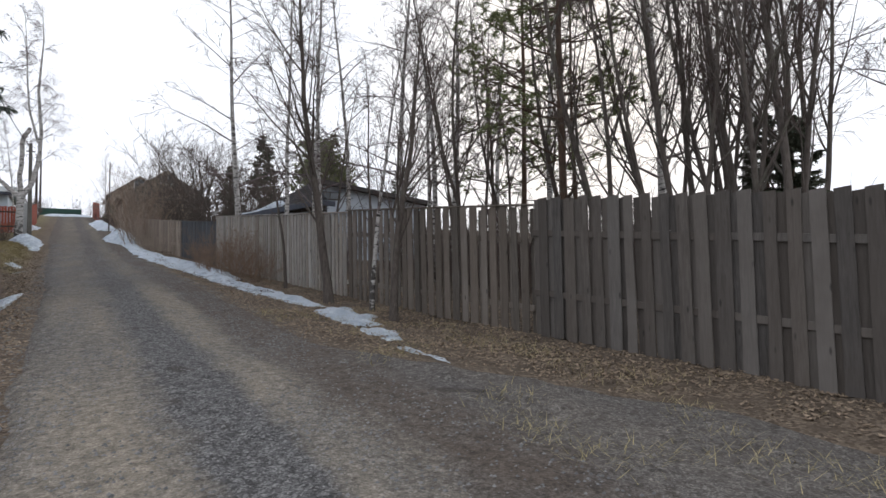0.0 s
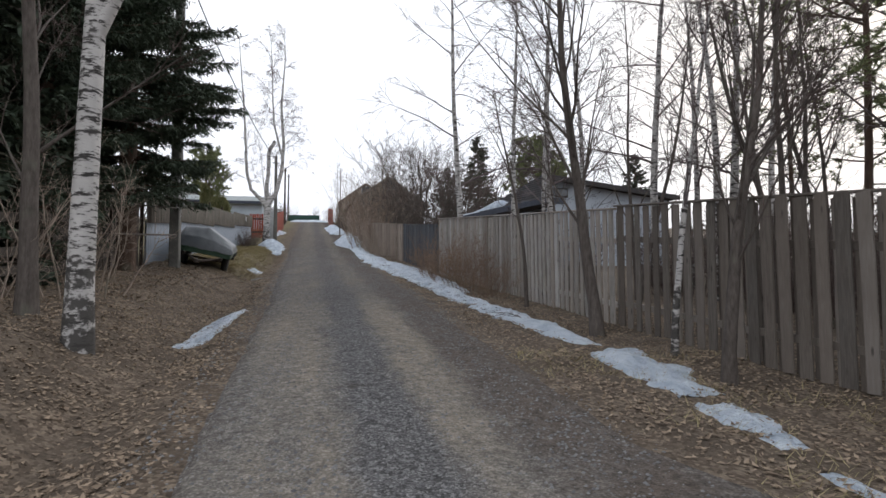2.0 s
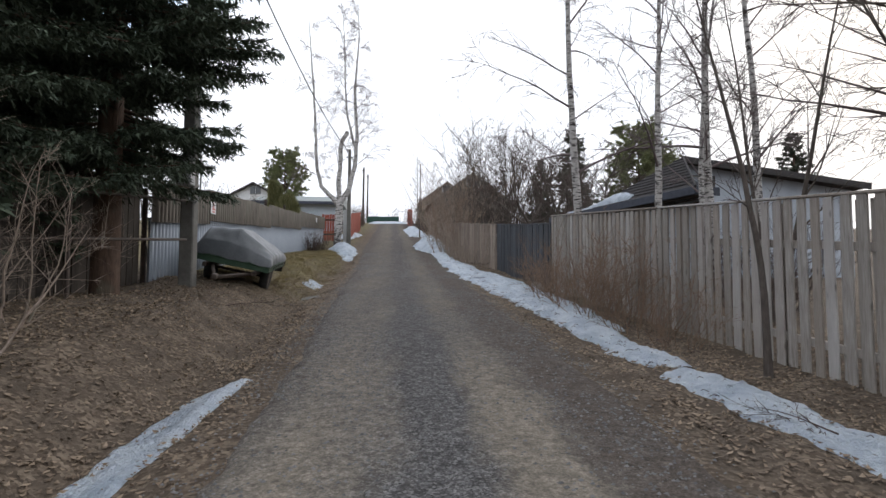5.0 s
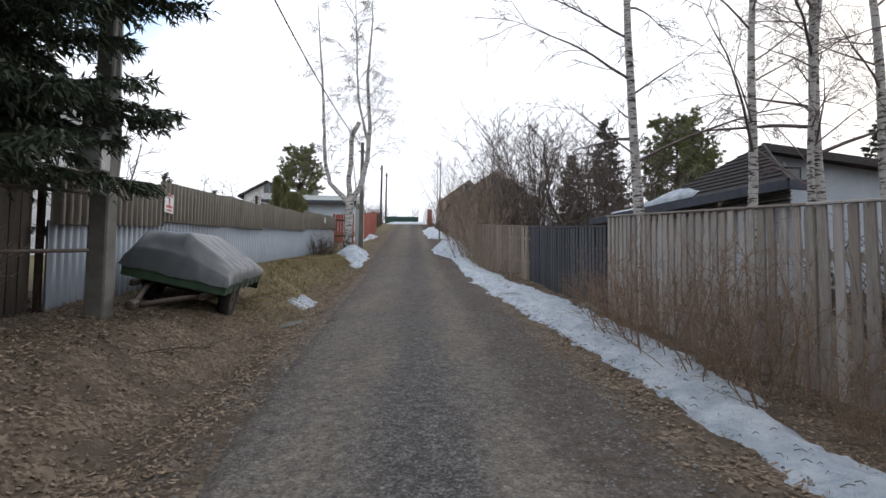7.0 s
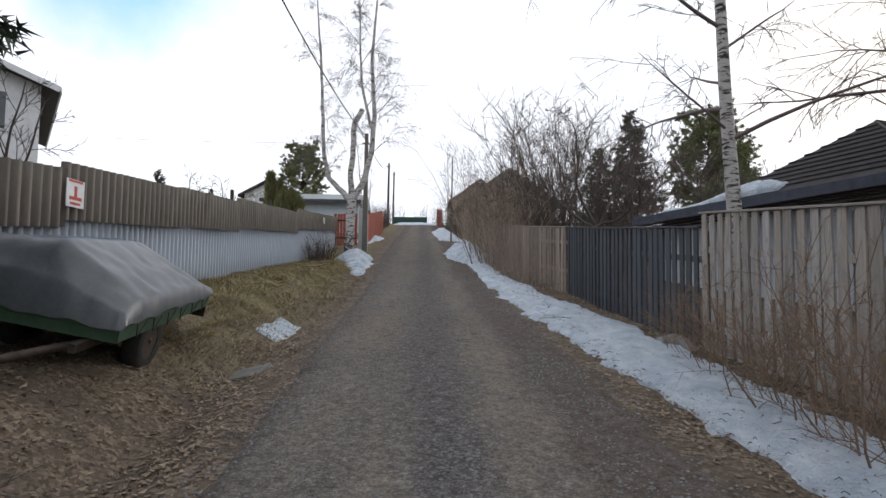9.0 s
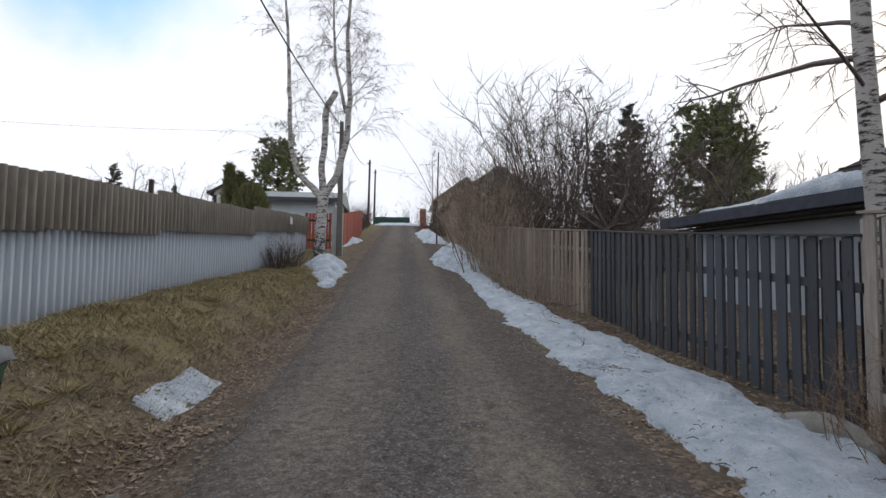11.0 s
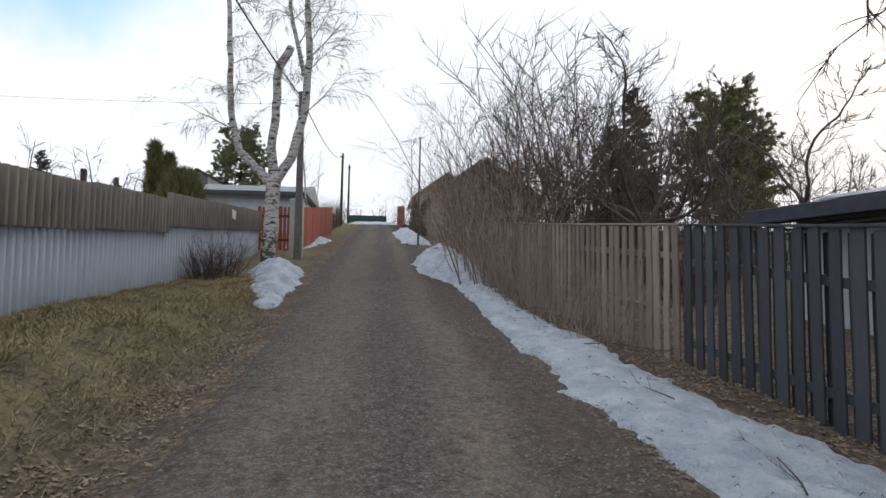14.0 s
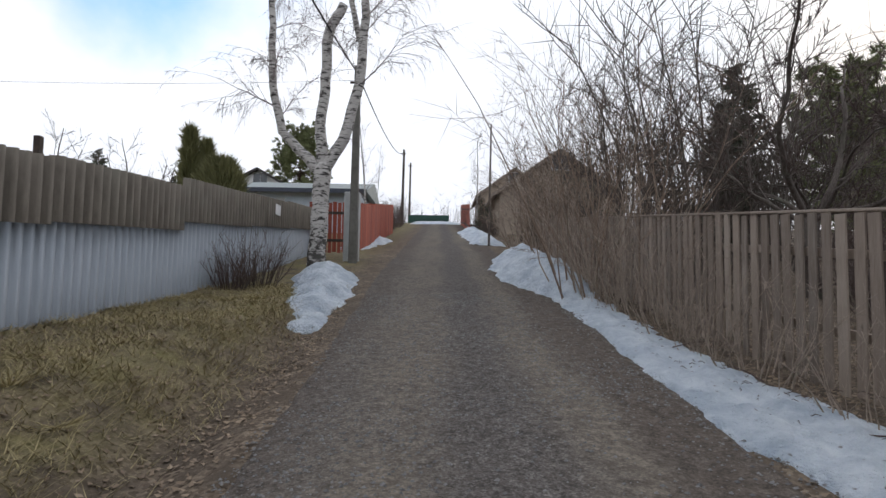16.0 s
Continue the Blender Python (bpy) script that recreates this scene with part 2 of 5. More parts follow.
def birch_bark():
    k = Mat("white_birch_bark", 0.75)
    band = k.noise(k.scale(k.obj, (2.2, 2.2, 9)), 2.2, 5, 0.7)
    patch = k.noise(k.scale(k.obj, (4, 4, 5)), 1.5, 4)
    z = k.sep(k.obj)[2]
    base = k.mix(k.noise(k.obj, 4.0, 4), (0.3, 0.285, 0.27), (0.58, 0.56, 0.54))
    c = k.mix(k.ramp(band, [(0.51, 0.0), (0.58, 1.0)]), base, (0.035, 0.032, 0.03))
    low = k.ramp(k.math("MULTIPLY", z, 0.5), [(0.0, 0.5), (0.75, 0.0)])
    c = k.mix(k.ramp(k.math("ADD", patch, k.math("MULTIPLY", low, 0.5)), [(0.62, 0.0), (0.7, 0.95)]), c, (0.05, 0.046, 0.042))
    return k.color(c).bump(band, 0.4, 0.02).m


M_BIRCH = birch_bark()


def bark(name, a, b, s=(10, 10, 2.5)):
    k = Mat(name, 0.9)
    g = k.noise(k.scale(k.obj, s), 2.5, 6, 0.7)
    n = k.noise(k.obj, 2.0, 3)
    c = k.mix(k.ramp(g, [(0.3, 0.0), (0.7, 1.0)]), a, b)
    c = k.mix(k.ramp(n, [(0.55, 0.0), (0.7, 0.5)]), c, (0.14, 0.15, 0.11))
    return k.color(c).bump(g, 0.8, 0.02).m


M_ALDER = bark("grey_brown_bark", (0.055, 0.045, 0.04), (0.14, 0.12, 0.105))
M_TWIG = bark("dark_twig_bark", (0.06, 0.042, 0.038), (0.12, 0.09, 0.08))
M_BTWIG = bark("purple_brown_birch_twig", (0.11, 0.085, 0.085), (0.2, 0.165, 0.165))
M_PINE_BARK = bark("pine_bark", (0.055, 0.036, 0.028), (0.13, 0.085, 0.06))
M_STEM = bark("tan_shrub_stem", (0.13, 0.09, 0.066), (0.32, 0.22, 0.155))
M_HAZEL = bark("grey_tan_bush_stem", (0.2, 0.16, 0.13), (0.43, 0.35, 0.285))
M_BROWNSTEM = bark("brown_bush_stem", (0.12, 0.086, 0.066), (0.31, 0.23, 0.175))
M_GREYTWIG = bark("grey_brown_bush_stem", (0.085, 0.07, 0.064), (0.18, 0.15, 0.135))


def needles(name, a, b):
    k = Mat(name, 0.7)
    n = k.noise(k.obj, 1.2, 3)
    c = k.mix(k.math("ADD", k.math("MULTIPLY", k.island(), 0.6), k.math("MULTIPLY", n, 0.4)), a, b)
    return k.color(c).m


M_SPRUCE = needles("dark_spruce_needles", (0.03, 0.042, 0.03), (0.1, 0.13, 0.085))
M_PINE = needles("pine_needles", (0.08, 0.1, 0.048), (0.27, 0.29, 0.13))
M_THUJA = needles("thuja_foliage", (0.085, 0.088, 0.038), (0.25, 0.245, 0.11))
M_LEAF = needles("dead_brown_leaves", (0.075, 0.05, 0.035), (0.37, 0.285, 0.2))
M_FARSPRUCE = needles("dull_spruce_needles", (0.035, 0.042, 0.03), (0.105, 0.115, 0.075))
M_GRASS = needles("dry_grass_blades", (0.14, 0.12, 0.05), (0.48, 0.4, 0.22))
M_STONE = needles("gravel_stones", (0.06, 0.06, 0.063), (0.24, 0.235, 0.23))


def metal_sheet():
    k = Mat("galvanised_sheet", 0.5, 0.25, 0.4)
    n = k.noise(k.scale(k.pos, (1, 3, 0.5)), 2.5, 5)
    n2 = k.noise(k.pos, 0.9, 3)
    c = k.mix(n, (0.21, 0.24, 0.275), (0.31, 0.335, 0.37))
    c = k.mix(k.ramp(n2, [(0.5, 0.0), (0.75, 0.5)]), c, (0.22, 0.24, 0.27))
    return k.color(c).bump(n, 0.15, 0.01).m


def slate_sheet():
    k = Mat("brown_weathered_slate_sheet", 0.9)
    n = k.noise(k.scale(k.pos, (1, 2.5, 0.4)), 3, 6, 0.7)
    n2 = k.noise(k.pos, 1.1, 4)
    c = k.mix(k.ramp(n, [(0.3, 0.0), (0.7, 1.0)]), (0.1, 0.087, 0.072), (0.19, 0.168, 0.142))
    c = k.mix(k.ramp(n2, [(0.5, 0.0), (0.72, 0.6)]), c, (0.15, 0.145, 0.12))
    return k.color(c).bump(n, 0.4, 0.01).m


M_SHEET, M_SLATE = metal_sheet(), slate_sheet()
M_CONCRETE = plain("old_concrete", (0.095, 0.092, 0.082), (0.17, 0.165, 0.15), 5)
M_TARP = plain("grey_tarpaulin", (0.05, 0.056, 0.062), (0.085, 0.093, 0.102), 3, 0.36, bump=0.15, spec=0.5)
M_GREEN = plain("green_painted_steel", (0.03, 0.065, 0.04), (0.055, 0.1, 0.06), 5, 0.5)
M_RUBBER = plain("black_rubber", (0.018, 0.018, 0.018), (0.035, 0.034, 0.033), 12, 0.85)
M_STEEL = plain("rusty_dark_steel", (0.035, 0.03, 0.028), (0.09, 0.065, 0.05), 14, 0.65, 0.3)
M_GREYBOX = plain("grey_enamel", (0.34, 0.35, 0.35), (0.45, 0.46, 0.46), 4, 0.5)
M_WHITE = plain("dull_white_paint", (0.55, 0.56, 0.57), (0.72, 0.73, 0.74), 4, 0.6)
M_SIGNRED = plain("sign_red", (0.4, 0.05, 0.04), (0.5, 0.09, 0.07), 6, 0.5)
M_ROOF = plain("dark_roofing", (0.032, 0.029, 0.029), (0.062, 0.057, 0.057), 5, 0.75)
M_PALEROOF = plain("pale_grey_green_roof_sheet", (0.2, 0.225, 0.22), (0.29, 0.31, 0.3), 3, 0.6)
M_FASCIA = plain("blue_grey_fascia", (0.03, 0.035, 0.05), (0.06, 0.068, 0.09), 5, 0.6)
M_STUCCO = plain("pale_blue_grey_render", (0.36, 0.4, 0.45), (0.46, 0.5, 0.55), 2, 0.9)
M_BROWNWALL = plain("brown_timber_wall", (0.3, 0.25, 0.2), (0.42, 0.35, 0.28), 3, 0.85)
M_BROWNROOF = plain("brown_roofing", (0.2, 0.165, 0.14), (0.3, 0.25, 0.21), 5, 0.8)
M_GARAGE = plain("pale_blue_block_wall", (0.4, 0.46, 0.52), (0.5, 0.56, 0.61), 2, 0.9)
M_GATE = plain("dark_green_gate_paint", (0.02, 0.055, 0.045), (0.035, 0.085, 0.065), 3, 0.6)
M_GLASS = plain("dark_window_glass", (0.05, 0.06, 0.07), (0.08, 0.09, 0.1), 2, 0.1, spec=0.6)
M_WIRE = plain("black_cable", (0.02, 0.02, 0.02), (0.03, 0.03, 0.03), 5, 0.6)
M_ROCK = plain("pale_rock", (0.15, 0.145, 0.13), (0.27, 0.26, 0.24), 4, 0.9, bump=0.6)

# ---- terrain heights ----


def smooth(a, b, x):
    t = min(1.0, max(0.0, (x - a) / (b - a)))
    return t * t * (3 - 2 * t)


def base_h(y):
    """Height along the climbing lane, level beyond its crest."""
    if y < -30:
        return -2.862
    if y < 26:
        return 0.0954 * y
    if y < 32:
        u = y - 26
        return 2.480 + 0.0954 * u + 0.5 * (0.0416 / 6) * u * u
    if y < 84:
        return 3.178 + 0.137 * (y - 32)
    return 10.302


def ground_h(x, y):
    h = base_h(y)
    bank = 0.12 * smooth(-1.2, -1.9, x) + 0.26 * smooth(-1.75, -2.45, x + 0.16 * noise.noise(Vector((y * 0.8, 0, 21)))) + 0.1 * smooth(-2.4, -3.6, x)
    bank *= 1 - smooth(26, 39, y)
    ditch = -0.17 * math.exp(-((x + 1.28) / 0.4) ** 2) * (1 - smooth(33, 38, y))
    ditch += -0.05 * math.exp(-((x - 4.6) / 0.9) ** 2)
    crown = 0.035 * math.exp(-((x - 0.9) / 0.9) ** 2)
    return h + bank + ditch + crown


def rough_h(x, y):
    off_road = smooth(-0.3, -1.2, x) + smooth(2.3, 3.2, x)
    n = noise.noise(Vector((x * 1.3, y * 1.3, 3.7))) * 0.05 + noise.noise(Vector((x * 4.1, y * 4.1, 1.2))) * 0.018
    return ground_h(x, y) + n * min(1.0, off_road) + noise.noise(Vector((x * 2, y * 0.7, 9))) * 0.008


# ---- mesh helpers ----


def mesh_ob(name, verts, faces, material, parent=None, smooth_faces=False, mats=None, fmat=None):
    me = bpy.data.meshes.new(name)
    me.from_pydata(verts, [], faces)
    for m in mats or [material]:
        me.materials.append(m)
    if fmat:
        me.polygons.foreach_set("material_index", fmat)
    if smooth_faces:
        me.polygons.foreach_set("use_smooth", [True] * len(me.polygons))
    me.update()
    ob = new(name, me)
    if parent:
        ob.parent = parent
    return ob


def part(name, bm, material, parent=None, label="", smooth_faces=False):
    me = bpy.data.meshes.new(name)
    bm.to_mesh(me)
    bm.free()
    me.materials.append(material)
    if smooth_faces:
        me.polygons.foreach_set("use_smooth", [True] * len(me.polygons))
    ob = new(name, me)
    if parent:
        ob.parent = parent
    if label:
        ob["label"] = label
    return ob


def box_bm(sx, sy, sz, at=(0, 0, 0), bevel=0.0, bm=None, m=None):
    """A bevelled block resting with its base centre at `at`."""
    b2 = bmesh.new()
    bmesh.ops.create_cube(b2, size=1)
    bmesh.ops.scale(b2, vec=(sx, sy, sz), verts=b2.verts)
    if bevel:
        bmesh.ops.bevel(b2, geom=b2.edges[:], offset=bevel, segments=1, affect="EDGES")
    bmesh.ops.translate(b2, vec=(at[0], at[1], at[2] + sz / 2), verts=b2.verts)
    if m is not None:
        bmesh.ops.transform(b2, matrix=m, verts=b2.verts)
    if bm is None:
        return b2
    tmp = bpy.data.meshes.new("tmp")
    b2.to_mesh(tmp)
    b2.free()
    bm.from_mesh(tmp)
    bpy.data.meshes.remove(tmp)
    return bm


def empty(name, x, y, z, rz=0.0):
    ob = new(name)
    ob.matrix_basis = pose(x, y, z, 0, 0, rz)
    return ob


class Tubes:
    """Gathers tapered tubes along paths into one list of vertices and faces."""

    def __init__(self):
        self.v, self.f = [], []

    def tube(self, pts, radii, sides):
        n0 = len(self.v)
        up = None
        for i, p in enumerate(pts):
            a = pts[max(0, i - 1)]
            b = pts[min(len(pts) - 1, i + 1)]
            d = (b - a)
            if d.length < 1e-6:
                d = Vector((0, 0, 1))
            d.normalize()
            if up is None:
                up = d.orthogonal().normalized()
            else:
                up = (up - d * up.dot(d))
                up = up.normalized() if up.length > 1e-6 else d.orthogonal().normalized()
            w = d.cross(up)
            for s in range(sides):
                q = 2 * math.pi * s / sides
                self.v.append(p + (up * math.cos(q) + w * math.sin(q)) * radii[i])
        for i in range(len(pts) - 1):
            for s in range(sides):
                a0 = n0 + i * sides + s
                a1 = n0 + i * sides + (s + 1) % sides
                self.f.append((a0, a1, a1 + sides, a0 + sides))
        self.f.append(tuple(n0 + (len(pts) - 1) * sides + s for s in range(sides)))

    def blade(self, p, q, w, normal):
        side = (q - p).cross(normal)
        side = side.normalized() * w if side.length > 1e-7 else Vector((w, 0, 0))
        n0 = len(self.v)
        self.v += [p - side, p + side, q]
        self.f.append((n0, n0 + 1, n0 + 2))

    def ob(self, name, material, parent=None, smooth_faces=True):
        return mesh_ob(name, [tuple(v) for v in self.v], self.f, material, parent, smooth_faces)


def wander(rng, start, direction, length, steps, wob, lift=0.0):
    pts, p, d = [start.copy()], start.copy(), direction.normalized()
    for _ in range(steps):
        d = d + Vector((rng.uniform(-wob, wob), rng.uniform(-wob, wob), rng.uniform(-wob, wob) + lift))
        d.normalize()
        p = p + d * (length / steps)
        pts.append(p.copy())
    return pts, d


def taper(r0, r1, n):
    return [r0 + (r1 - r0) * i / (n - 1) for i in range(n)]


def side_dir(rng, along, spread):
    a = along.orthogonal().normalized()
    b = along.normalized().cross(a)
    q = rng.uniform(0, 2 * math.pi)
    return (along.normalized() * math.cos(spread) + (a * math.cos(q) + b * math.sin(q)) * math.sin(spread)).normalized()


def grow_twigs(rng, tw, pts, r, length, count, spread, droop, depth):
    """Side twigs along a limb, each with finer ones."""
    n = len(pts) - 1
    for _ in range(count):
        u = rng.uniform(0.12, 1.0) * n
        i = min(n - 1, int(u))
        p = pts[i].lerp(pts[i + 1], u - i)
        d = side_dir(rng, pts[i + 1] - pts[i], spread * rng.uniform(0.5, 1.25))
        ln = length * rng.uniform(0.45, 1.15)
        if depth == 0:
            tw.blade(p, p + (d + Vector((0, 0, droop * 2))) * ln, r, Vector((rng.uniform(-1, 1), rng.uniform(-1, 1), rng.uniform(-1, 1))))
            continue
        steps = 3 if depth > 1 else 2
        q, _d = wander(rng, p, d, ln, steps, 0.16, droop)
        tw.tube(q, taper(r, r * 0.4, len(q)), 3)
        if depth > 0:
            grow_twigs(rng, tw, q, max(0.0028, r * 0.62), ln * 0.55, 4 if depth > 1 else 7, spread, droop * 1.4, depth - 1)


def finish_tree(top, trunks, limbs, twig, bark_m, limb_m, twig_m):
    for t in trunks:
        t.ob("trunk", bark_m, top)
    for t in limbs:
        t.ob("limb", limb_m, top)
    tagged(twig.ob("crown", twig_m, top, False), kind="stuff")
    return top


def clothe(rng, pts, rad, limbs, twig, n_limbs, limb_from, reach, spread, lift, twigs, droop, depth, twig_r, twig_len):
    """Limbs with their twigs along a trunk."""
    n = len(pts) - 1
    for j in range(n_limbs):
        u = limb_from + (1 - limb_from) * (j + rng.random()) / n_limbs
        u = min(u, 0.97) * n
        i = int(u)
        p = pts[i].lerp(pts[i + 1], u - i)
        f = 1 - u / n
        ln = reach * (0.35 + 0.9 * f) * rng.uniform(0.6, 1.15)
        dd = side_dir(rng, pts[i + 1] - pts[i], spread * rng.uniform(0.75, 1.25))
        q, _d = wander(rng, p, dd, ln, 6, 0.12, lift)
        lr = max(0.007, min(rad[i] * 0.5, ln * 0.011))
        t = Tubes()
        t.tube(q, taper(lr, 0.004, 7), 5)
        limbs.append(t)
        grow_twigs(rng, twig, q, max(twig_r, lr * 0.3), twig_len * min(1.0, ln * 0.5), twigs, 0.7, droop, depth)


def bare_tree(name, seed, height, r0, bark_m, twig_m, stems=((0, 0),), limbs=16, limb_from=0.25, limb_len=0.32, spread=0.75,
              droop=0.0, twigs=7, depth=2, wob=0.05, twig_r=0.005, lift=0.06, twig_len=0.95):
    """A leafless tree: tapered trunks, limbs and a haze of twigs under an empty."""
    rng = random.Random(seed)
    top = new(name)
    trunks, limb_list, twig = [], [], Tubes()
    for k, (lx, ly) in enumerate(stems):
        hk = height * (1 - 0.1 * k)
        rk = r0 * (1 - 0.12 * k)
        d = Vector((lx, ly, 1)).normalized()
        pts, _d = wander(rng, Vector((0.06 * k * (1 if lx >= 0 else -1), 0.05 * k, -0.12)), d, hk, 14, wob, 0.05)
        rad = [rk * (1.25 if i == 0 else 1) * (1 - 0.93 * (i / 14) ** 0.85) + 0.006 for i in range(15)]
        t = Tubes()
        t.tube(pts, rad, 9)
        trunks.append(t)
        clothe(rng, pts, rad, limb_list, twig, limbs, limb_from, height * limb_len, spread, lift, twigs, droop, depth, twig_r, twig_len)
    return finish_tree(top, trunks, limb_list, twig, bark_m, M_BTWIG if bark_m is M_BIRCH else bark_m, twig_m)


def spruce(name, seed, height, radius, material=None, clear=0.12, tuft=0.16, density=1.0, gap=0.36, wide=0.13, whorl=6):
    """A spruce: whorls of drooping boughs set with hanging needle sprays."""
    rng = random.Random(seed)
    top = new(name)
    trunk, bough, ned = Tubes(), Tubes(), Tubes()
    trunk.tube([Vector((0, 0, -0.1)), Vector((0, 0, height * 0.5)), Vector((0, 0, height))], [height * 0.016, height * 0.009, 0.01], 8)
    n_w = int(height / gap)
    for i in range(n_w):
        u = clear + (1 - clear) * i / n_w
        z0 = u * height
        reach = radius * (1 - u) ** 0.75 * (0.55 + 0.45 * smooth(clear, clear + 0.22, u)) + 0.12
        for _k in range(whorl):
            a = rng.uniform(0, 2 * math.pi)
            ln = reach * rng.uniform(0.6, 1.12)
            d = Vector((math.cos(a), math.sin(a), 0.12 - 0.42 * (1 - u)))
            pts, _d = wander(rng, Vector((0, 0, z0 + rng.uniform(-0.12, 0.12))), d, ln, 6, 0.06, 0.045)
            bough.tube(pts, taper(0.012 + 0.012 * ln, 0.004, 7), 4)
            for _t in range(int(ln * 30 * density * (0.3 if z0 > 9 else 1.0)) + 4):
                w = rng.uniform(0.12, 1.0) * 6
                j = min(5, int(w))
                p = pts[j].lerp(pts[j + 1], w - j)
                ax = (pts[j + 1] - pts[j]).normalized()
                sd = ax.cross(Vector((0, 0, 1))).normalized() * rng.choice((-1, 1))
                sl = (0.16 + 0.42 * (1 - w / 7)) * min(1.0, ln * 0.6) * rng.uniform(0.6, 1.2)
                dd = (ax * 0.7 + sd * rng.uniform(0.1, 0.9) + Vector((0, 0, rng.uniform(-0.75, 0.05)))).normalized()
                e = p + dd * sl
                for _b in range(5):
                    s = p.lerp(e, rng.random())
                    nd = (dd * 0.9 + Vector((rng.uniform(-1, 1), rng.uniform(-1, 1), rng.uniform(-1, 0.5)))).normalized()
                    ned.blade(s, s + nd * tuft * rng.uniform(0.6, 1.2), tuft * wide, Vector((rng.uniform(-1, 1), rng.uniform(-1, 1), 1)))
    trunk.ob("trunk", M_PINE_BARK, top)
    tagged(bough.ob("boughwork", M_PINE_BARK, top), kind="stuff")
    tagged(ned.ob("crown", material or M_SPRUCE, top, False), kind="stuff")
    return top


def pine(name, seed, height, radius, bare=0.4, clumps=26, trunk_r=0.11, needle=0.14, dead=10, tufts=3, fine=0.09):
    """A pine: clear trunk, dead lower limbs, upper limbs ending in needle tufts."""
    rng = random.Random(seed)
    top = new(name)
    trunk, limb, ned = Tubes(), Tubes(), Tubes()
    pts, _d = wander(rng, Vector((0, 0, -0.1)), Vector((0, 0, 1)), height, 10, 0.03, 0.05)
    trunk.tube(pts, taper(trunk_r, 0.02, 11), 8)
    for k in range(clumps + dead):
        live = k < clumps
        u = rng.uniform(bare, 0.99) if live else rng.uniform(bare * 0.35, bare)
        i = min(9, int(u * 10))
        p = pts[i].lerp(pts[i + 1], u * 10 - i)
        a = rng.uniform(0, 2 * math.pi)
        ln = radius * (0.35 + 0.65 * math.sin(math.pi * min(1, max(0.12, (1 - u) / (1 - bare) * 0.8)))) * rng.uniform(0.6, 1.1)
        q, _d = wander(rng, p, Vector((math.cos(a), math.sin(a), rng.uniform(-0.15, 0.3))), ln, 5, 0.12, 0.06)
        limb.tube(q, taper(0.008 + 0.009 * ln, 0.004, 6), 4)
        for _t in range(6):
            w = rng.uniform(0.35, 1.0) * 5
            j = min(4, int(w))
            s = q[j].lerp(q[j + 1], w - j)
            e = s + side_dir(rng, q[j + 1] - q[j], 0.8) * rng.uniform(0.2, 0.5) * min(1.2, ln)
            limb.tube([s, e], [0.007, 0.003], 3)
            if not live:
                continue
            for _c in range(tufts):
                c = s.lerp(e, rng.uniform(0.4, 1.05))
                for _b in range(13):
                    nd = Vector((rng.uniform(-1, 1), rng.uniform(-1, 1), rng.uniform(-0.6, 1))).normalized()
                    ned.blade(c, c + nd * needle * rng.uniform(0.6, 1.2), needle * fine, Vector((rng.uniform(-1, 1), rng.uniform(-1, 1), 0.5)))
    trunk.ob("trunk", M_PINE_BARK, top)
    tagged(limb.ob("branchwork", M_PINE_BARK, top), kind="stuff")
    tagged(ned.ob("crown", M_PINE, top, False), kind="stuff")
    return top


def shrub(name, seed, height, spread, stems, material, twigs=4, twig_r=0.004, stem_r=0.008, depth=0, wob=0.17):
    """A leafless bush of many upright stems."""
    rng = random.Random(seed)
    top = new(name)
    st, tw = Tubes(), Tubes()
    for _ in range(stems):
        a, r = rng.uniform(0, 2 * math.pi), spread * math.sqrt(rng.random())
        p = Vector((math.cos(a) * r * 0.45, math.sin(a) * r * 0.45, -0.05))
        d = Vector((math.cos(a) * r * 0.55, math.sin(a) * r * 0.55, height * 0.8))
        ln = height * rng.uniform(0.5, 1.08)
        q, _d = wander(rng, p, d, ln, 6, wob, 0.0)
        st.tube(q, taper(stem_r * rng.uniform(0.7, 1.3), 0.002, 7), 4)
        grow_twigs(rng, tw, q, twig_r, 0.28 * height, twigs, 0.95, 0.03, depth)
    tagged(st.ob("stem_growth", material, top), kind="stuff")
    tagged(tw.ob("crown", material, top), kind="stuff")
    return top


def place(ob, x, y, rz=0.0, s=1.0, dz=0.0):
    ob.matrix_basis = Matrix.Translation((x, y, ground_h(x, y) + dz)) @ Matrix.Rotation(radians(rz), 4, "Z") @ Matrix.Diagonal((s, s, s, 1))
    return ob


def place_copy(ob, x, y, rz=0.0, s=1.0, dz=0.0):
    c = copy_thing(ob, pose(0, 0, 0))
    return place(c, x, y, rz, s, dz)


# ---- ground, road ----


def axis(stops):
    out = []
    for a, b, step in stops:
        n = max(1, round((b - a) / step))
        out += [a + (b - a) * i / n for i in range(n)]
    return out + [stops[-1][1]]


gx = axis([(-3000, -200, 700), (-200, -30, 34), (-30, -5, 2.5), (-5, -0.7, 0.1), (-0.7, 2.5, 0.4), (2.5, 6.5, 0.1), (6.5, 30, 2.35), (30, 200, 34), (200, 3000, 700)])
gy = axis([(-3000, -200, 700), (-200, -30, 34), (-30, -2, 2), (-2, 44, 0.1), (44, 90, 0.7), (90, 200, 22), (200, 3000, 700)])


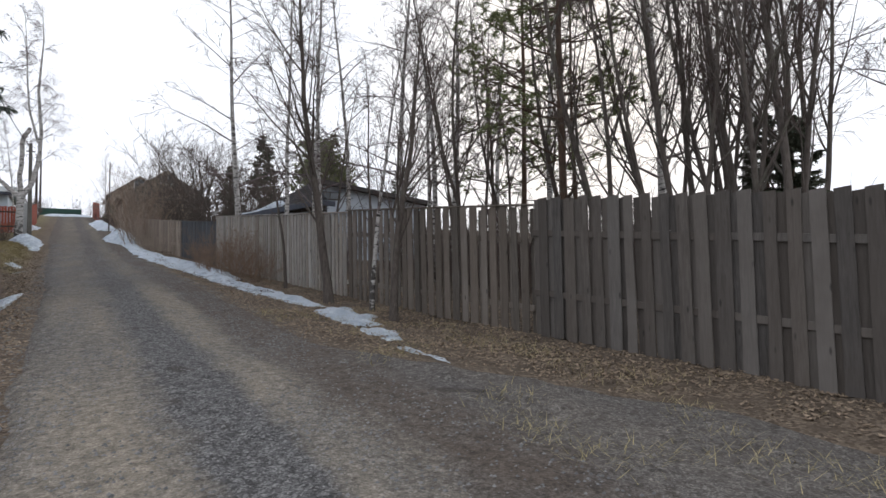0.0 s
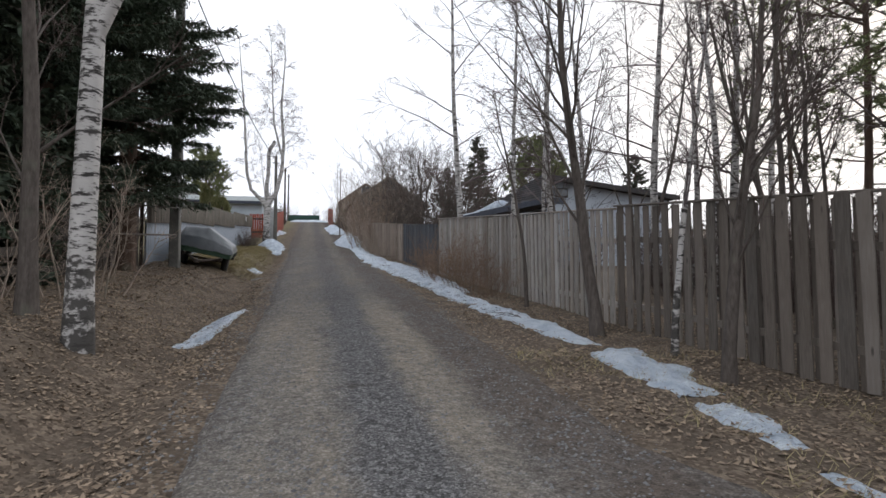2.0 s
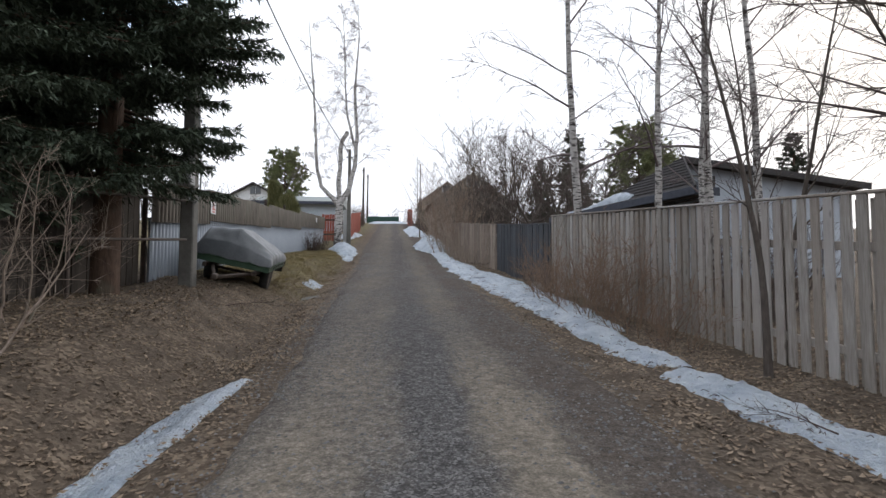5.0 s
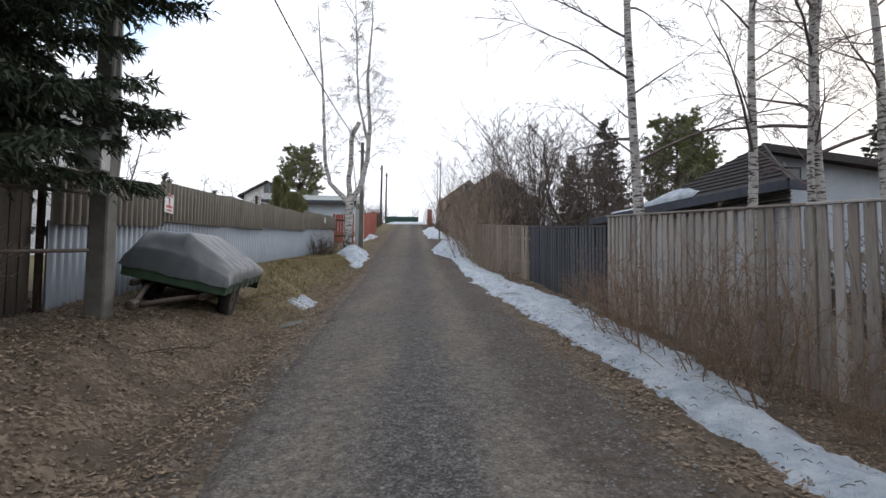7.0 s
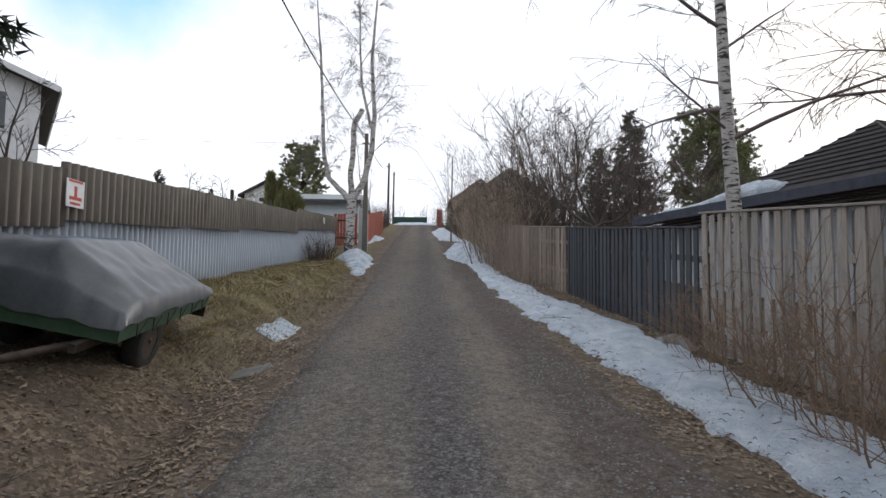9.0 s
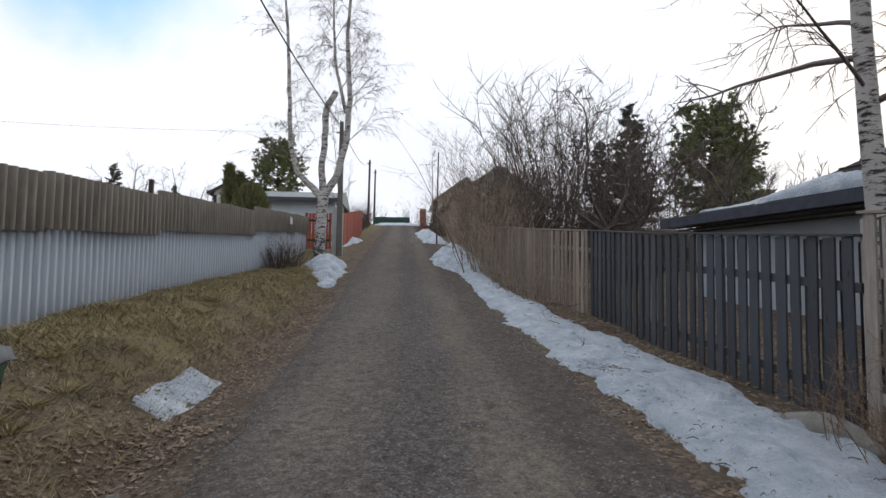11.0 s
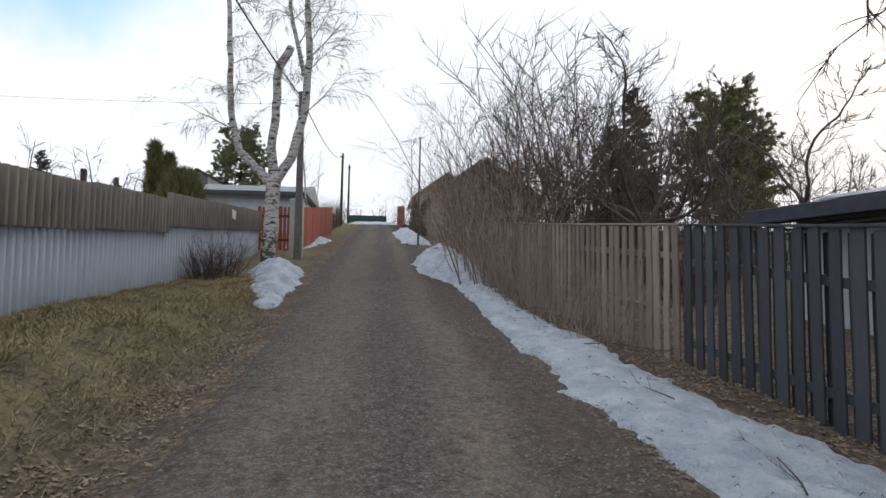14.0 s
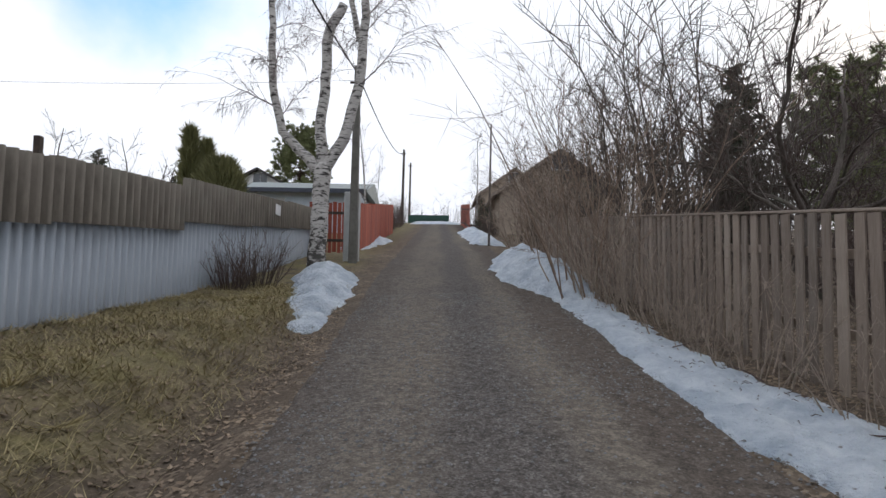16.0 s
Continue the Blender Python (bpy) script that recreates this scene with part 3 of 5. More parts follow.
def road_edges(y):
    l = -0.42 - 0.25 * smooth(12, 26, y) - 0.3 * smooth(27, 40, y) + 0.09 * noise.noise(Vector((y * 0.9, 0, 5))) + 0.05 * noise.noise(Vector((y * 3.7, 0, 5)))
    r = 2.72 + 2.4 * smooth(7.5, 2.0, y) + 0.1 * noise.noise(Vector((y * 0.8, 4, 5))) + 0.05 * noise.noise(Vector((y * 3.3, 4, 5)))
    return l, r


def sheet(name, xs, ys, fn, material):
    nx = len(xs)
    verts = [(x, y, fn(x, y)) for y in ys for x in xs]
    faces = [(j * nx + i, j * nx + i + 1, (j + 1) * nx + i + 1, (j + 1) * nx + i) for j in range(len(ys) - 1) for i in range(nx - 1)]
    return mesh_ob(name, verts, faces, material, None, True)


ground = sheet("ground", gx, gy, lambda x, y: rough_h(x, y) - (0.03 if -0.6 < x < road_edges(y)[1] - 0.15 else 0.0), M_GROUND)
tagged(ground, "brown leaf litter, bare soil and dry grass beside the lane", "ground", kind="structure")


rv, rf = [], []
ry = axis([(-30, -2, 1), (-2, 45, 0.1), (45, 88, 0.6)])
RN = 26
for j, yy in enumerate(ry):
    l, r = road_edges(yy)
    for i in range(RN):
        xx = l + (r - l) * i / (RN - 1)
        edge = -0.05 if i in (0, RN - 1) else 0.012
        rv.append((xx, yy, rough_h(xx, yy) + edge))
    if j:
        a0 = (j - 1) * RN
        rf += [(a0 + i, a0 + i + 1, a0 + RN + i + 1, a0 + RN + i) for i in range(RN - 1)]
road = mesh_ob("road", rv, rf, M_ROAD, None, True)
tagged(road, "worn gravel lane of grey stones and packed beige dirt", "road", kind="structure")

# ---- fences along the lane ----
FENCE = [(7.2, -5.0), (6.35, 2.7), (5.95, 5.9), (5.5, 8.6), (5.2, 13.0), (4.75, 22.7), (4.55, 29.3), (4.2, 31.0), (4.0, 33.0), (3.9, 36.0), (3.8, 44.0)]


def fence_x(y):
    for (x0, y0), (x1, y1) in zip(FENCE, FENCE[1:]):
        if y <= y1:
            return x0 + (x1 - x0) * (y - y0) / (y1 - y0)
    return FENCE[-1][0]


def slat_meshes(name, w, h, t, material, seed, ragged):
    out = []
    rng = random.Random(seed)
    for k in range(5):
        ww = w * (1, 0.86, 1.12, 0.94, 1.04)[k]
        zs = [-0.04, h * 0.33, h * 0.66, h + (rng.uniform(-0.013, 0.013) if ragged else 0.0)]
        vs, fs = [], []
        for i, z in enumerate(zs):
            c = rng.uniform(-0.006, 0.006)
            e = rng.uniform(-0.004, 0.004)
            tilt = rng.uniform(-0.008, 0.008) if i == 3 and ragged else 0.0
            vs += [(c - ww / 2 + e, -t / 2, z - tilt), (c + ww / 2 - e, -t / 2, z + tilt), (c + ww / 2 - e, t / 2, z + tilt), (c - ww / 2 + e, t / 2, z - tilt)]
        for i in range(3):
            a = i * 4
            fs += [(a + j, a + (j + 1) % 4, a + 4 + (j + 1) % 4, a + 4 + j) for j in range(4)]
        fs += [(3, 2, 1, 0), (12, 13, 14, 15)]
        me = bpy.data.meshes.new(name)
        me.from_pydata(vs, [], fs)
        me.materials.append(material)
        out.append(me)
    return out


def fence(name, y0, y1, h, w, pitch, material, seed, cap, label, rails=(0.22, 0.66), ragged=False, behind=True, posts=2.6, lean=0.3, back_w=None, rail_w=0.09, sep=0.066, sink=0.0):
    """Boards on both faces of rails, the back ones covering the gaps, on posts, with a cap rail."""
    rng = random.Random(seed)

    def foot(x, y):
        return ground_h(x, y) - sink * (y - y0)
    top = empty(name, fence_x(y0), y0, ground_h(fence_x(y0), y0))
    inv = top.matrix_basis.inverted()
    front = slat_meshes("slat", w, h, 0.022, material, seed, ragged)
    back = slat_meshes("slat", back_w or w, h - 0.03, 0.022, material, seed + 1, ragged)
    y = y0 + pitch / 2
    while y < y1:
        for layer, meshes in ((0, front), (1, back)):
            if layer and not behind:
                continue
            yy = y + (pitch / 2 if layer else 0) + rng.uniform(-0.012, 0.012)
            if yy > y1:
                continue
            x = fence_x(yy)
            ang = math.degrees(math.atan2(fence_x(yy + 0.2) - fence_x(yy - 0.2), 0.4))
            m = pose(x + (sep if layer else 0.0) + rng.uniform(-0.004, 0.004), yy, foot(x, yy) + rng.uniform(-0.012, 0.012) + 0.03,
                     rng.uniform(-lean, lean), rng.uniform(-0.4, 0.4), -90 - ang)
            s = new("slat", meshes[rng.randrange(5)])
            s.parent = top
            s.matrix_basis = inv @ m
        y += pitch
    n = max(1, round((y1 - y0) / posts))
    for i in range(n):
        a, b = y0 + (y1 - y0) * i / n, y0 + (y1 - y0) * (i + 1) / n
        pa, pb = Vector((fence_x(a), a, foot(fence_x(a), a))), Vector((fence_x(b), b, foot(fence_x(b), b)))
        d = pb - pa
        for rz in rails:
            bm = box_bm(sep - 0.025, d.length, rail_w, (0, 0, 0), 0.004)
            r_ob = part("rail", bm, material, top)
            mid = (pa + pb) / 2 + Vector((sep / 2, 0, h * rz + 0.03 + rng.uniform(-0.01, 0.01)))
            r_ob.matrix_basis = inv @ (Matrix.Translation(mid) @ d.to_track_quat("Y", "Z").to_matrix().to_4x4())
        if cap:
            bm = box_bm(0.14, d.length - 0.004, 0.028, (0, 0, 0), 0.004)
            c_ob = part("cap_rail", bm, material, top)
            mid = (pa + pb) / 2 + Vector((sep / 2, 0, h + 0.035))
            c_ob.matrix_basis = inv @ (Matrix.Translation(mid) @ d.to_track_quat("Y", "Z").to_matrix().to_4x4())
        bm = box_bm(0.08, 0.08, h + 0.25, (0, 0, -0.25), 0.006)
        p_ob = part("post", bm, material, top)
        p_ob.matrix_basis = inv @ Matrix.Translation(pa + Vector((sep + 0.055, 0.05, 0)))
    return tagged(top, label, "fence", "fences along the lane")


fence("board_fence", -4.5, 6.4, 2.02, 0.15, 0.235, M_FENCE_A, 11, False, "weathered grey board-on-board timber fence with uneven tops", (0.27, 0.72), True, back_w=0.14, sep=0.052)
fence("board_fence", 6.42, 11.85, 1.9, 0.135, 0.215, M_FENCE_A2, 15, True, "weathered grey-brown board-on-board timber fence with a cap rail", (0.16, 0.7), True, back_w=0.1, sep=0.062)
fence("board_fence", 11.87, 22.7, 1.86, 0.118, 0.19, M_FENCE_B, 12, True, "pale weathered board-on-board timber fence with a cap rail", (0.14, 0.7), True, back_w=0.085, sep=0.066)
fence("board_fence", 22.72, 29.3, 1.66, 0.132, 0.218, M_FENCE_D, 13, True, "blue-grey painted board-on-board timber fence with gaps", (0.12, 0.7), back_w=0.1, sep=0.06)
fence("board_fence", 29.32, 43.5, 1.66, 0.1, 0.17, M_FENCE_C, 14, True, "brown weathered timber fence behind leafless bushes", (0.3, 0.74), behind=False, sink=0.028)

# ---- corrugated wall on the bank ----


def wave_sheet(name, y0, y1, z0a, z0b, z1a, z1b, x, amp, wl_, material, parent):
    """A corrugated sheet between two sloping edges, with real waves and thickness."""
    n = max(4, int((y1 - y0) / wl_ * 10))
    vs, fs = [], []
    for i in range(n + 1):
        u = i / n
        yy = y0 + (y1 - y0) * u
        xx = x + amp * math.tanh(2.6 * math.sin(2 * math.pi * yy / wl_))
        lo, hi = z0a + (z0b - z0a) * u, z1a + (z1b - z1a) * u
        vs += [(xx, yy, lo), (xx, yy, hi), (xx - 0.006, yy, lo), (xx - 0.006, yy, hi)]
    for i in range(n):
        a, b = i * 4, i * 4 + 4
        fs += [(a, a + 1, b + 1, b), (b + 2, b + 3, a + 3, a + 2), (a + 1, a + 3, b + 3, b + 1)]
    return mesh_ob(name, vs, fs, material, parent, True)


WX = -3.6
corr = new("corrugated_fence")
# each bay: start, end, and the height of the seam between steel and slate at both
BAYS = [(18.8, 21.75, 3.33, 3.61), (21.75, 25.13, 3.69, 3.93), (25.13, 28.32, 3.96, 4.16), (28.32, 31.71, 4.25, 4.48), (31.71, 34.83, 4.51, 4.72), (34.83, 37.95, 4.86, 5.1), (37.95, 41.0, 5.13, 5.37), (41.0, 43.9, 5.4, 5.62)]
for i, (a, b, za, zb) in enumerate(BAYS):
    ga, gb = ground_h(WX, a) - 0.15, ground_h(WX, b) - 0.15
    wave_sheet("steel_sheet", a - 0.03, b + 0.03, ga, gb, za + 0.05, zb + 0.05, WX, 0.026, 0.16, M_SHEET, corr)
    for j in range(3):
        u0, u1 = j / 3, (j + 1) / 3
        ya, yb = a + (b - a) * u0, a + (b - a) * u1
        z0, z1 = za + (zb - za) * u0, za + (zb - za) * u1
        wave_sheet("slate_sheet", ya + 0.003, yb + 0.02, z0, z1, z0 + 0.71, z1 + 0.71, WX + 0.07 + 0.008 * (j % 2), 0.05, 0.17, M_SLATE, corr)
    bm = box_bm(0.07, 0.07, za + 0.6 - ground_h(WX, a) + 0.2 + (0.3 if i in (3, 4) else 0.0), (WX - 0.09, a, ground_h(WX, a) - 0.2), 0.005)
    part("post", bm, M_STEEL, corr)
tagged(corr, "corrugated fence of pale galvanised steel below brown slate sheets", "fence", "fences along the lane")
for (sy, sz, w, h) in ((21.9, 4.03, 0.36, 0.34), (39.85, 5.72, 0.42, 0.26)):
    sg = empty("warning_sign", WX + 0.13, sy, sz)
    part("plate", box_bm(0.012, w, h, (0, 0, -h / 2), 0.002), M_WHITE, sg)
    if h > 0.3:
        for k, (zz, ww, hh) in enumerate(((0.15, 0.28, 0.028), (0.02, 0.05, 0.14), (-0.06, 0.24, 0.04), (-0.125, 0.2, 0.03))):
            part("lettering", box_bm(0.004, ww, hh, (0.009, 0, zz - hh / 2)), M_SIGNRED, sg)
    tagged(sg, "small white metal sign with red print on the fence", "sign")

# ---- snow ----


def snow_bank(name, poly_l, poly_r, y0, y1, thick, label, step=0.07, seed=0.0, rag=0.16):
    """Snow lying on the ground between two edge lines over a stretch of lane."""
    def edge(poly, y):
        for (ya, xa), (yb, xb) in zip(poly, poly[1:]):
            if y <= yb:
                return xa + (xb - xa) * (y - ya) / (yb - ya)
        return poly[-1][1]
    xs0 = min(p[1] for p in poly_l) - 0.3
    xs1 = max(p[1] for p in poly_r) + 0.3
    nx, ny = int((xs1 - xs0) / step) + 1, int((y1 - y0) / step) + 1
    vs, hs = [], []
    for j in range(ny + 1):
        y = y0 + (y1 - y0) * j / ny
        l, r = edge(poly_l, y), edge(poly_r, y)
        for i in range(nx + 1):
            x = xs0 + (xs1 - xs0) * i / nx
            d = min(x - l, r - x, (y - y0) * 0.8, (y1 - y) * 0.8)
            d += rag * noise.noise(Vector((x * 1.7, y * 1.7, seed))) + rag * 0.5 * noise.noise(Vector((x * 5, y * 5, seed)))
            h = -0.05 + (0.06 + (thick - 0.01) * min(1.0, max(0.0, d / (0.3 + 1.1 * thick))) ** 0.85) * smooth(-0.06, 0.05, d)
            if d > 0.05:
                am = 0.75 + thick * 1.6
                h += am * (0.05 * noise.noise(Vector((x * 3.1, y * 2.2, seed + 3))) + 0.034 * noise.noise(Vector((x * 7, y * 5, seed))) + 0.018 * noise.noise(Vector((x * 15, y * 12, seed))))
            vs.append((x, y, rough_h(x, y) + h))
            hs.append(d)
    fs = []
    for j in range(ny):
        for i in range(nx):
            q = (j * (nx + 1) + i, j * (nx + 1) + i + 1, (j + 1) * (nx + 1) + i + 1, (j + 1) * (nx + 1) + i)
            if max(hs[k] for k in q) > -0.06:
                fs.append(q)
    used = sorted({k for q in fs for k in q})
    idx = {k: n for n, k in enumerate(used)}
    ob = mesh_ob(name, [vs[k] for k in used], [tuple(idx[k] for k in q) for q in fs], M_SNOW, None, True)
    return tagged(ob, label, "snow", "old snow patches")


LBL = "old grainy white snow lying along the verge"
snow_bank("snow_patch", [(14.4, 3.4), (16, 3.2), (20, 3.1), (24, 2.85), (28, 2.62), (33, 2.6), (38, 2.6)], [(14.4, 3.95), (16, 3.9), (18, 4.35), (21, 4.45), (25, 4.25), (29, 3.85), (33, 3.4), (37.6, 3.4)], 14.4, 37.4, 0.12, LBL, 0.055, 1, 0.2)
snow_bank("snow_patch", [(10.3, 3.75), (14.2, 3.35)], [(10.3, 4.25), (12, 4.3), (14.2, 4.1)], 10.3, 14.2, 0.09, LBL, 0.06, 2)
snow_bank("snow_patch", [(8.1, 3.75), (10, 3.7)], [(8.1, 4.2), (9, 4.5), (10, 4.5)], 8.1, 10.1, 0.07, LBL, 0.06, 3)
snow_bank("snow_patch", [(6.8, 3.6), (7.9, 3.6)], [(6.8, 3.85), (7.9, 4.15)], 6.8, 7.9, 0.05, "thin leftover strip of snow on dead leaves", 0.05, 4)
snow_bank("snow_patch", [(5.0, 3.55), (6.5, 3.5)], [(5.0, 3.62), (6.5, 3.7)], 5.0, 6.5, 0.03, "thin leftover strip of snow on dead leaves", 0.05, 5, 0.08)
snow_bank("snow_patch", [(11.6, -1.42), (14.1, -1.25)], [(11.6, -0.98), (14.1, -0.68)], 11.6, 14.1, 0.06, "narrow snow remnant in the ditch", 0.05, 6, 0.08)
snow_bank("snow_patch", [(23.3, -1.7), (24.8, -1.65)], [(23.3, -1.25), (24.8, -1.25)], 23.3, 24.8, 0.06, "narrow snow remnant in the ditch", 0.05, 7, 0.08)
snow_bank("snow_patch", [(33.6, -1.5), (35.5, -1.95), (38.7, -2.75)], [(33.6, -1.1), (36, -1.02), (38.7, -1.3)], 33.6, 38.6, 0.42, "dirty ploughed snow heap at the foot of a birch", 0.08, 8)
snow_bank("snow_patch", [(46.5, -3.2), (52, -3.1)], [(46.5, -2.2), (52, -1.5)], 46.5, 52.0, 0.3, LBL, 0.15, 9)
snow_bank("snow_patch", [(35.4, 2.75), (36.6, 2.3), (38, 1.9), (41, 1.9), (43, 2.2)], [(35.4, 3.3), (38, 3.75), (43, 3.7)], 35.4, 43.0, 0.8, "tall ploughed heap of old snow beside the lane", 0.12, 10)
snow_bank("snow_patch", [(50, 2.0), (62, 1.7)], [(50, 3.4), (62, 3.2)], 50.0, 62.0, 0.6, LBL, 0.2, 11)
snow_bank("snow_patch", [(80, -2.2), (84, -2.2)], [(80, 2.6), (84, 2.6)], 80.0, 84.0, 0.2, "snow lying across the lane before a green gate", 0.3, 12)

# ---- trailer under a tarpaulin ----


def trailer():
    """Origin on the ground under the axle; x along the drawbar."""
    t = new("utility_trailer")
    L, W, z0, z1 = 2.44, 1.36, 0.47, 0.66
    AX = 0.25
    for name, sx, sy, px, py in (("side_board", L, 0.03, 0, -W / 2), ("side_board", L, 0.03, 0, W / 2), ("end_board", 0.03, W, L / 2, 0), ("end_board", 0.03, W, -L / 2, 0)):
        part(name, box_bm(sx, sy, z1 - z0, (px, py, z0), 0.006), M_GREEN, t, "green painted steel board")
        if sx > 1:
            part("rib", box_bm(sx, 0.015, 0.03, (px, py * 1.02, z0 + 0.1), 0.004), M_GREEN, t)
        else:
            part("rib", box_bm(0.015, sy, 0.03, (px * 1.015, py, z0 + 0.1), 0.004), M_GREEN, t)
    part("bed", box_bm(L - 0.04, W - 0.04, 0.03, (0, 0, z0 + 0.01)), M_STEEL, t)
    for py in (-0.45, 0.45):
        part("chassis_rail", box_bm(L + 0.2, 0.06, 0.08, (0.1, py, z0 - 0.09), 0.006), M_STEEL, t)
    for sgn in (-1, 1):
        bar = Tubes()
        bar.tube([Vector((L / 2 - 0.5, sgn * 0.45, z0 - 0.08)), Vector((L / 2 + 1.15, 0.03 * sgn, z0 - 0.12))], [0.035, 0.035], 6)
        bar.ob("drawbar", M_STEEL, t)
    part("coupling", box_bm(0.22, 0.09, 0.1, (L / 2 + 1.25, 0, z0 - 0.16), 0.02), M_STEEL, t)
    ax = Tubes()
    ax.tube([Vector((AX, -W / 2 + 0.05, 0.3)), Vector((AX, W / 2 - 0.05, 0.3))], [0.03, 0.03], 8)
    ax.ob("axle", M_STEEL, t)
    for sgn in (-1, 1):
        bm = bmesh.new()
        prof = [(0.17, -0.075), (0.26, -0.085), (0.292, -0.06), (0.3, 0.0), (0.292, 0.06), (0.26, 0.085), (0.17, 0.075)]
        rings = []
        for s in range(28):
            q = 2 * math.pi * s / 28
            rings.append([bm.verts.new((math.cos(q) * r, y, math.sin(q) * r)) for r, y in prof])
        for s in range(28):
            a, b = rings[s], rings[(s + 1) % 28]
            for i in range(len(prof) - 1):
                bm.faces.new((a[i], a[i + 1], b[i + 1], b[i]))
        wheel = part("wheel", bm, M_RUBBER, t, "black rubber tyre", True)
        wheel.location = (AX, sgn * (W / 2 - 0.13), 0.28)
        bm = bmesh.new()
        bmesh.ops.create_cone(bm, cap_ends=True, segments=24, radius1=0.175, radius2=0.13, depth=0.08)
        bmesh.ops.rotate(bm, matrix=Matrix.Rotation(radians(90 * sgn), 3, "X"), verts=bm.verts)
        rim = part("rim", bm, M_STEEL, wheel, "dark steel rim")
        rim.location = (0, sgn * 0.03, 0)
        part("leaf_spring", box_bm(0.7, 0.05, 0.05, (AX, sgn * (W / 2 - 0.25), 0.34), 0.01), M_STEEL, t)
    part("tail_lamp", box_bm(0.05, 0.16, 0.09, (-L / 2 - 0.03, -W / 2 + 0.2, z0 - 0.1), 0.01), M_SIGNRED, t)
    part("mud_flap", box_bm(0.012, 0.2, 0.16, (-L / 2 - 0.02, W / 2 - 0.1, z0 - 0.14), 0.002), M_RUBBER, t)
    # tarpaulin over a ridge of load, sagging and pinned at the rim
    nx, ny = 54, 40
    vs, fs = [], []
    for j in range(ny + 1):
        for i in range(nx + 1):
            u, v = i / nx * 2 - 1, j / ny * 2 - 1
            x, y = u * (L / 2 + 0.05), v * (W / 2 + 0.05)
            edge = max(abs(u), abs(v))
            # a flat-topped load: steep ends, a high shoulder towards the wall, a long fall to the lane
            across = min(0.1 + 1.5 * (1 + v), 0.37 + 0.11 * (v + 1), 0.1 + 0.37 * (1 - v))
            along = min(1.0, 0.3 + 2.6 * (1 - u), 0.3 + 1.6 * (1 + u))
            z = z1 + 0.03 + across * along * (1 + 0.1 * u)
            z += 0.016 * noise.noise(Vector((x * 2.3, y * 2.3, 5))) + 0.022 * noise.noise(Vector((x * 5 + y * 3, y * 5 - x * 3, 2))) * (0.4 + edge)
            z -= 0.02 * abs(math.sin(x * 6.2 + 0.9 * y + 2.0 * noise.noise(Vector((x, y, 1))))) * smooth(0.5, 1.0, edge)
            if edge > 0.985:
                z = z1 - 0.03 + 0.035 * noise.noise(Vector((x * 5, y * 5, 8))) - (0.03 if u > 0.98 else 0.0)
                x *= 1.008
                y *= 1.008
            vs.append((x, y, z))
    for j in range(ny):
        for i in range(nx):
            a = j * (nx + 1) + i
            fs.append((a, a + 1, a + nx + 2, a + nx + 1))
    tarp = mesh_ob("tarpaulin", vs, fs, M_TARP, t, True)
    tarp["label"] = "grey sagging tarpaulin tied over the load"
    for k in range(6):
        rp = Tubes()
        x = -L / 2 + 0.25 + k * 0.36
        rp.tube([Vector((x, W / 2 + 0.075, z1 - 0.04)), Vector((x + 0.1, W / 2 + 0.05, z1 - 0.18)), Vector((x + 0.2, W / 2 + 0.075, z1 - 0.04))], [0.006] * 3, 4)
        rp.ob("rope", M_WIRE, t)
    return tagged(t, "green utility trailer under a grey tarpaulin on the bank", "trailer")


TR = trailer()
tilt = pose(0, 0, 0, -12, 5, -86)
TR.matrix_basis = Matrix.Translation(Vector((-1.97, 20.6, 2.38)) - tilt @ Vector((0.25, 0.55, 0.28))) @ tilt

# ---- poles and wires ----


def concrete_pole(x, y, h, label, box):
    p = empty("utility_pole", x, y, ground_h(x, y))
    bm = bmesh.new()
    bmesh.ops.create_cube(bm, size=1)
    for v in bm.verts:
        s = 0.24 if v.co.z < 0 else 0.16
        v.co = Vector((v.co.x * s, v.co.y * s * 1.1, -0.3 if v.co.z < 0 else h))
    bmesh.ops.bevel(bm, geom=[e for e in bm.edges if abs(e.verts[0].co.z - e.verts[1].co.z) > 1], offset=0.02, segments=1, affect="EDGES")
    part("shaft", bm, M_CONCRETE, p)
    if box:
        part("meter_box", box_bm(0.3, 0.22, 0.5, (-0.02, -0.23, 1.74), 0.015), M_GREYBOX, p, "grey metal meter box")
        c = Tubes()
        c.tube([Vector((0.06, -0.2, 1.72)), Vector((0.07, -0.21, 1.5)), Vector((0.16, -0.2, 1.44)), Vector((0.21, -0.12, 1.55)), Vector((0.19, -0.02, 2.0)), Vector((0.13, 0, 3.0)), Vector((0.11, 0, h - 0.3))], [0.018] * 7, 6)
        c.ob("conduit", M_GREYBOX, p)
    part("crossarm", box_bm(1.1 if box else 0.42, 0.06, 0.06, (0, 0, h - 0.5), 0.01), M_STEEL, p)
    return tagged(p, label, "pole", "utility poles")


concrete_pole(-2.9, 18.7, 8.2, "square concrete utility pole with a grey meter box", True)
concrete_pole(-1.85, 41.6, 5.6, "concrete utility pole beside a forked birch", False)


